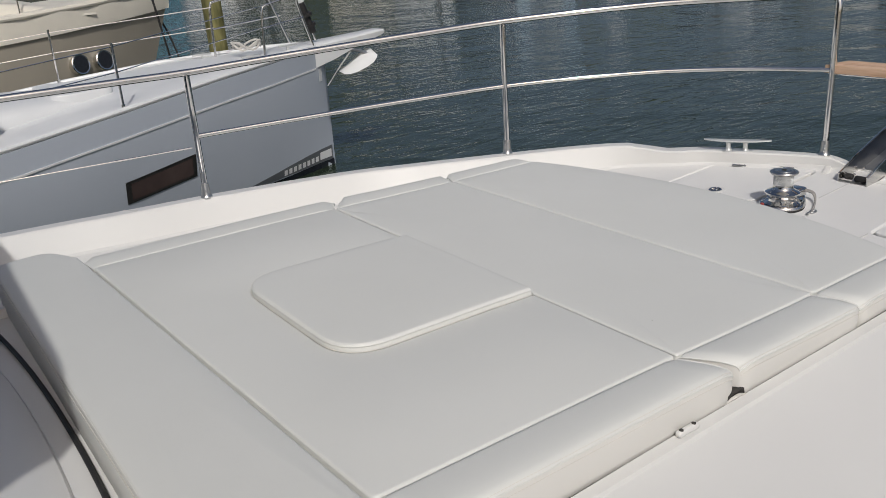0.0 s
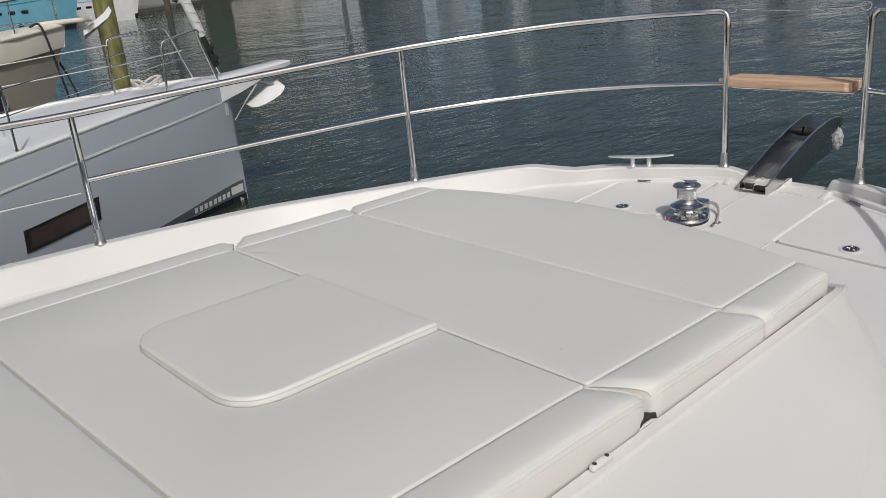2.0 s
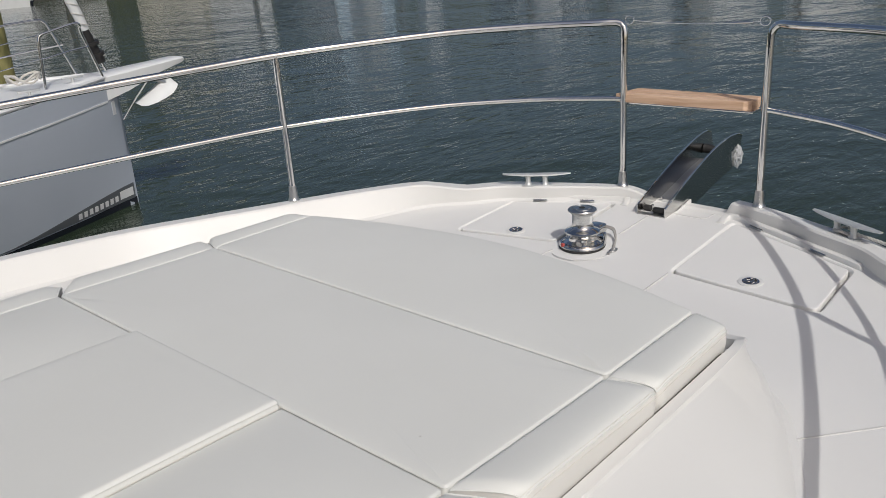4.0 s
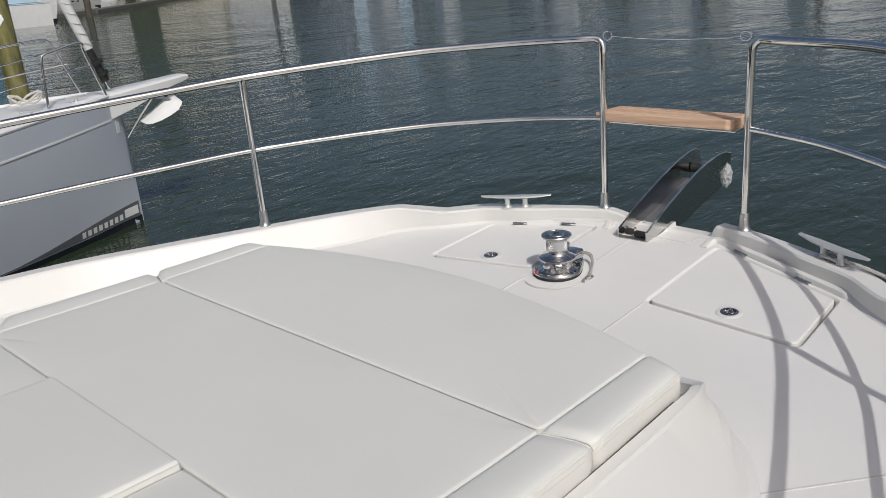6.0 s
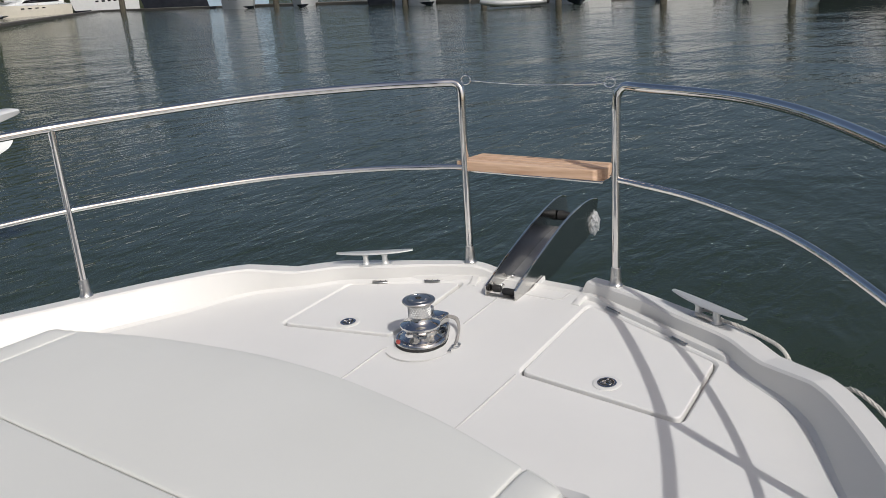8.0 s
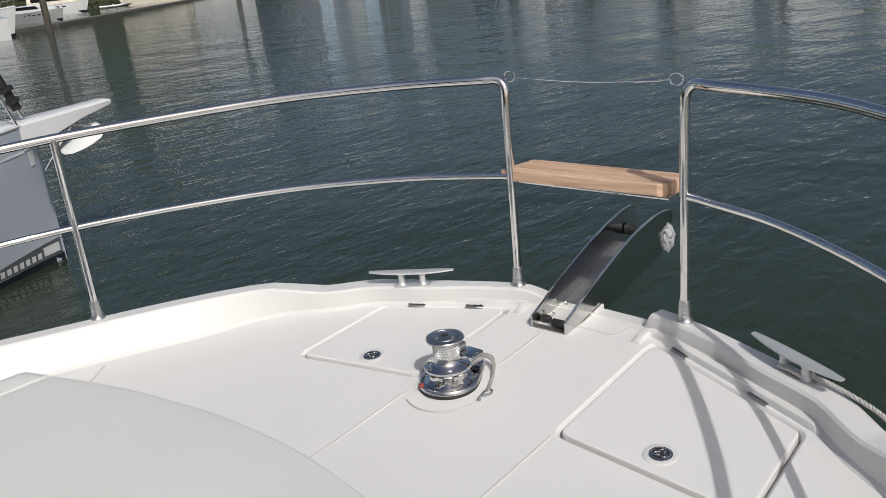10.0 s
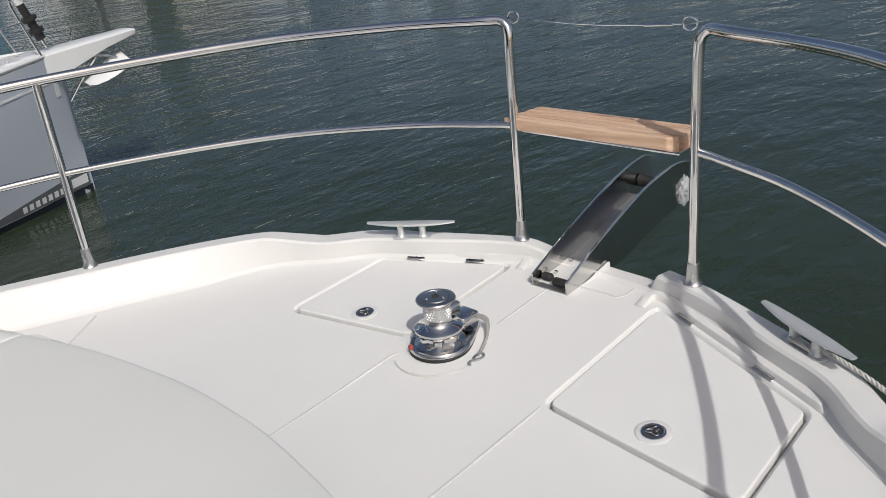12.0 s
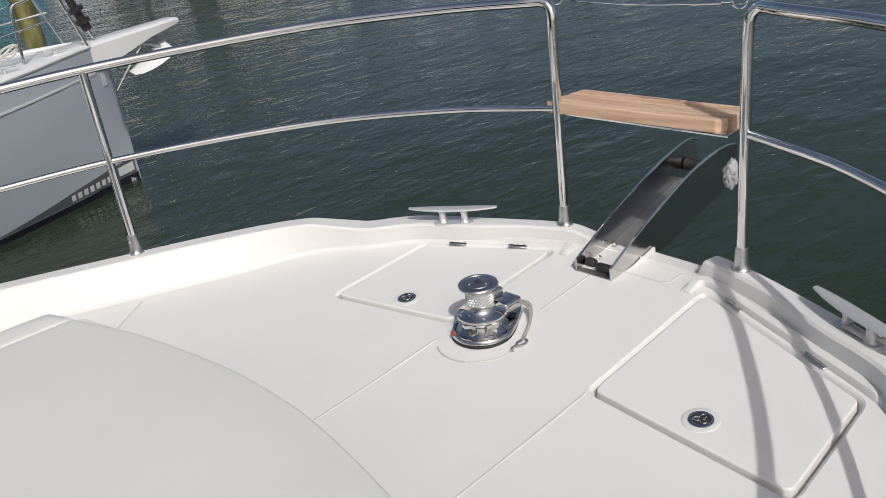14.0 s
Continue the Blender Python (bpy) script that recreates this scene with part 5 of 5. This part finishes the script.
def band_mesh(length, beam, free, drop, off=0.015):
    bm = bmesh.new()
    for sd in (-1, 1):
        rings = []
        for s in (0.0, 0.12, 0.3, 0.5, 0.66, 0.78, 0.87, 0.94, 0.98, 1.0):
            hb, dz = deck_half(length, beam, s) + off, free * (0.8 + 0.2 * s * s)
            x = -length + length * s
            rings.append([Vector((x, sd * hb, dz + 0.05)), Vector((x, sd * (hb + 0.01), dz)), Vector((x - 0.10 * smoothstep(0.6, 1, s), sd * hb, dz - drop)), Vector((x - 0.10 * smoothstep(0.6, 1, s), sd * (hb - 0.08), dz - drop)), Vector((x, sd * max(0.0, hb - 0.08), dz + 0.05))])
        loft(bm, rings)
    return bm


# beige cruiser in the next berth
bg = motor_boat("cabin_cruiser", "beige-hulled cabin cruiser with cream deck and round portholes", (9.2, 16.3, -1.8), 0.0, 11.5, 3.9, 2.45, BEIGE, CREAM, rake=1.15, cabin=0.75)
part("gunwale_band", band_mesh(11.5, 3.9, 2.45, 0.42), CREAM, bg, "broad cream gunwale band")
for x in (-2.25, -1.75):
    s = 1 + x / 11.5
    y = -deck_half(11.5, 3.9, s) * 0.955
    m = Matrix.Translation((x - 0.08, y + 0.0, 1.24)) @ Matrix.Rotation(radians(80), 4, "X") @ Matrix.Rotation(radians(24), 4, "Y")
    bm = bmesh.new()
    lathe(bm, [(0.19, -0.12), (0.20, 0.02), (0.185, 0.035), (0.165, 0.03), (0.16, 0.02)], 28)
    bmesh.ops.transform(bm, matrix=m, verts=bm.verts)
    p = part("porthole", bm, STEEL, bg, "round porthole with a steel rim")
    bm = bmesh.new()
    lathe(bm, [(0.162, -0.1), (0.162, 0.026)], 24)
    bmesh.ops.transform(bm, matrix=m, verts=bm.verts)
    part("pane", bm, GLASSY, p)
for sd, x1 in ((-1, -0.55), (1, -0.1)):
    bm = bmesh.new()
    tube(bm, spline([(-0.75, sd * 0.3, 2.50), (-0.62, sd * 0.55, 2.48), (x1 * 0.9, sd * 0.5 - 0.1, 1.6), (x1 + 0.3, sd * 0.3 - 0.2, 0.0), (x1 + 0.35, sd * 0.3 - 0.2, -0.2)], 20), 0.022, 8)
    part("mooring_line", bm, BLACK, bg, "black mooring line")
bm = bmesh.new()
box(bm, (-0.5, -0.16, 2.46), (0.55, 0.16, 2.56), 0.04, 3)
part("anchor_platform", bm, CREAM, bg)
bm = bmesh.new()
rings = [[Vector((x, -w_, z)), Vector((x, 0, z + 0.10)), Vector((x, w_, z)), Vector((x, 0, z - 0.08))] for x, w_, z in ((0.35, 0.02, 2.2), (0.6, 0.16, 2.35), (0.85, 0.2, 2.5), (0.98, 0.1, 2.62))]
loft(bm, rings)
part("anchor", bm, NBWHITE, bg, "galvanised plough anchor")
bm = bmesh.new()
for k in range(26):
    c = Vector((-1.7 + 0.055 * k, -0.05 + 0.015 * (k % 2), 2.56))
    tube(bm, [c + Vector((0.04 * math.cos(a), (0.02 * math.sin(a) if k % 2 else 0), (0 if k % 2 else 0.02 * math.sin(a)))) for a in [2 * math.pi * j / 10 for j in range(10)]], 0.008, 5, closed=True)
part("anchor_chain", bm, CAST, bg, "galvanised chain on the foredeck")



def pile(x, y, r, top, label, group, mat=PILE):
    t = thing("mooring_pile", label, "pile", (x, y, -2.5), group)
    bm = bmesh.new()
    rings = []
    for k in range(22):
        z = k / 21 * (top + 2.5)
        rings.append([Vector((r * (1 + 0.10 * noise.noise(Vector((math.cos(a) * 2, math.sin(a) * 2, z * 0.5 + x)))) * math.cos(a), r * (1 + 0.10 * noise.noise(Vector((math.cos(a) * 2 + 5, math.sin(a) * 2, z * 0.5 + y)))) * math.sin(a), z)) for a in [2 * math.pi * j / 18 for j in range(18)]])
    loft(bm, rings)
    part("post", bm, mat, t)


pile(11.1, 19.0, 0.235, 2.2, "weathered green-stained timber mooring pile standing in water", "near piles")

# ---------------------------------------------------------------- opposite quay with its row of boats
QUAY = [(10.0, 62.0), (16.0, 68.0), (22.0, 76.0), (27.0, 82.0), (32.0, 90.0), (37.0, 112.0), (43.0, 135.0), (48.0, 165.0), (54.0, 225.0), (60.0, 280.0), (63.0, 250.0), (66.0, 110.0), (69.0, 86.0), (73.0, 90.0), (84.0, 95.0)]
EYE_X, EYE_Y = 4.4, -1.5


def quay_point(az, back=0.0):
    d = interp(QUAY, az) + back
    return (EYE_X + d * math.cos(radians(az)), EYE_Y + d * math.sin(radians(az)))


for a, b in ((8, 16), (16, 24), (24, 32), (32, 40), (40, 48), (48, 56), (56, 66), (66, 74), (74, 84)):
    p, q = Vector((*quay_point(a, 14), 0)), Vector((*quay_point(b, 14), 0))
    d = (q - p)
    t = thing("floating_dock", "grey weathered timber dock along the far side", "dock", (*((p + q) / 2)[:2], -1.8), "far docks")
    t.rotation_euler = (0, 0, math.atan2(d.y, d.x))
    bm = bmesh.new()
    box(bm, (-d.length / 2, -1.2, -0.3), (d.length / 2, 1.2, 0.35), 0.05, 1)
    part("deck", bm, PLANK, t)
FLEET = [
    # bearing, turn off the quay's normal, length, beam, freeboard, hull, top, cabin, bridge, label
    (71.2, 70, 13, 4.2, 3.0, TEALBLUE, CANVAS, 1.6, 1.0, "teal blue cabin boat with teal canvas on the far quay"),
    (75.5, -75, 12, 4.0, 2.6, NBWHITE, ICEBLUE, 1.8, 1.2, "white boat with pale blue top on the far quay"),
    (67.5, 62, 12, 4.0, 3.0, NBWHITE, NBWHITE, 1.4, 0.8, "white motor cruiser with a dark waterline"),
    (63.5, 70, 12, 3.8, 2.2, NBWHITE, CREAM, 1.6, 1.2, "white motor yacht with cream top on the far quay"),
    (65.0, 40, 12, 3.8, 2.0, ALU, NBWHITE, 1.2, 0.0, "grey-hulled cruiser at the end of the far quay"),
    (61.9, -70, 14, 4.0, 2.2, CREAM, NBWHITE, 1.2, 0.0, "cream-hulled yacht lying broadside"),
    (59.0, -10, 12, 4.0, 2.4, NAVY, CREAM, 1.3, 0.8, "navy flybridge yacht with cream top"),
    (60.5, 10, 11, 3.4, 2.6, NBWHITE, NBWHITE, 0.8, 0.0, "white cruiser lying bow out on the far quay"),
    (57.6, -65, 13, 4.0, 3.0, NBWHITE, NBWHITE, 1.6, 1.0, "white sport cruiser lying broadside on the far quay"),
    (53.6, -80, 22, 5.0, 3.6, NAVY, NBWHITE, 2.2, 1.8, "large navy-hulled motor yacht with white superstructure"),
    (49.6, -55, 14, 4.4, 3.2, ICEBLUE, NBWHITE, 1.8, 1.4, "pale blue motor yacht on the far quay"),
    (46.6, 20, 12, 4.0, 2.6, NBWHITE, CREAM, 1.5, 0.9, "white flybridge boat lying bow out"),
    (43.6, -5, 12, 4.0, 2.4, NBWHITE, NBWHITE, 1.4, 0.0, "white motor yacht between timber piles"),
    (39.6, -78, 16, 4.4, 2.8, NAVY, NBWHITE, 1.8, 1.4, "navy-hulled yacht lying broadside"),
    (35.0, 15, 12, 4.0, 2.3, NBWHITE, NBWHITE, 1.8, 1.5, "white cabin yacht at the far dock"),
    (29.0, -60, 12, 4.0, 2.2, NBWHITE, NBWHITE, 1.3, 0.0, "white yacht lying behind the grey dinghy"),
    (25.2, 12, 12, 4.0, 2.3, NBWHITE, CREAM, 1.4, 0.8, "white motor yacht with cream superstructure"),
    (20.8, -30, 12, 3.8, 2.2, NBWHITE, NBWHITE, 1.6, 1.2, "white sport boat with raked bow"),
    (15.4, -20, 11, 3.6, 2.0, ALU, NBWHITE, 1.5, 1.0, "grey-hulled boat at the far dock"),
    (11.4, -60, 13, 3.8, 2.1, NAVY, NBWHITE, 1.6, 1.2, "dark-hulled boat at the far dock"),
]
for az, off, ln, bw, fr, hm, tm, cb, br, lab in FLEET:
    x, y = quay_point(az, 1.0)
    towards = math.atan2(EYE_Y - y, EYE_X - x) + radians(off)
    far = max(1.0, interp(QUAY, az) / 175)
    boat = motor_boat("moored_yacht", lab, (x, y, -1.8), towards, ln, bw, fr, hm, tm, rake=1.1, cabin=cb, bridge=br, group="far row of boats")
    boat.scale = (far, far, far)
for az in (45.2, 36.8, 26.7, 12.3, 20.0, 31.6, 54.6, 66.0):
    x, y = quay_point(az, -2.5)
    pile(x, y, 0.24 * interp(QUAY, az) / 90 + 0.08, 2.8, "dark timber pile in front of the far boats", "far piles", FARPILE)


def dinghy(az, ln, turn, label):
    x, y = quay_point(az, -4.5)
    t = thing("inflatable_dinghy", label, "dinghy", (x, y, -1.75))
    t.rotation_euler = (0, 0, turn)
    bm = bmesh.new()
    line = [(-ln / 2, -0.8, 0.3), (0.1 * ln, -0.82, 0.32), (0.32 * ln, -0.65, 0.42), (0.47 * ln, -0.25, 0.52), (0.5 * ln, 0, 0.54), (0.47 * ln, 0.25, 0.52), (0.32 * ln, 0.65, 0.42), (0.1 * ln, 0.82, 0.32), (-ln / 2, 0.8, 0.3)]
    tube(bm, spline(line, 40), 0.28, 12)
    part("tube", bm, ALU, t, "grey inflated tube")
    bm = bmesh.new()
    box(bm, (-ln / 2 + 0.2, -0.6, 0.05), (0.38 * ln, 0.6, 0.2), 0.05, 2)
    part("floor", bm, PLANK, t)
    bm = bmesh.new()
    box(bm, (-ln / 2 - 0.3, -0.18, 0.1), (-ln / 2 + 0.1, 0.18, 0.95), 0.08, 2)
    part("outboard", bm, BLACK, t)
    bm = bmesh.new()
    box(bm, (-0.2, -0.3, 0.2), (0.3, 0.3, 0.85), 0.06, 2)
    part("console", bm, NBWHITE, t)


dinghy(29.6, 6.0, radians(120), "pale grey inflatable dinghy with console on the water")
dinghy(62.2, 7.0, radians(-30), "white inflatable dinghy with a black outboard")
# wooded shore beyond the boats; port end raised to darken reflections in the water
bm = bmesh.new()
rings = []
for k in range(160):
    az = radians(-60 + 210 * k / 159)
    d = 420 - 110 * smoothstep(radians(46), radians(60), az)
    h = 17 + 7 * noise.noise(Vector((k * 0.21, 0.3, 0))) + 3 * noise.noise(Vector((k * 0.9, 4.3, 0)))
    # extra unseen height to port keeps bright sky out of the reflections
    h *= 0.65 + 2.0 * smoothstep(radians(42), radians(62), az)
    rings.append([Vector((d * math.cos(az), d * math.sin(az), -2)), Vector((d * math.cos(az), d * math.sin(az), -2 + h * 0.7)), Vector(((d + 12) * math.cos(az), (d + 12) * math.sin(az), -2 + h)), Vector(((d + 60) * math.cos(az), (d + 60) * math.sin(az), -2 + h * 0.6))])
loft(bm, rings, closed=False)
structure("backdrop", bm, mottled("far_trees", (0.028, 0.04, 0.018), (0.05, 0.062, 0.03), 0.12, (0.9, 1.0), fine=0.8, bump=1.0, depth=2.0), "dark wooded shore in the distance, raised to port to darken the water")
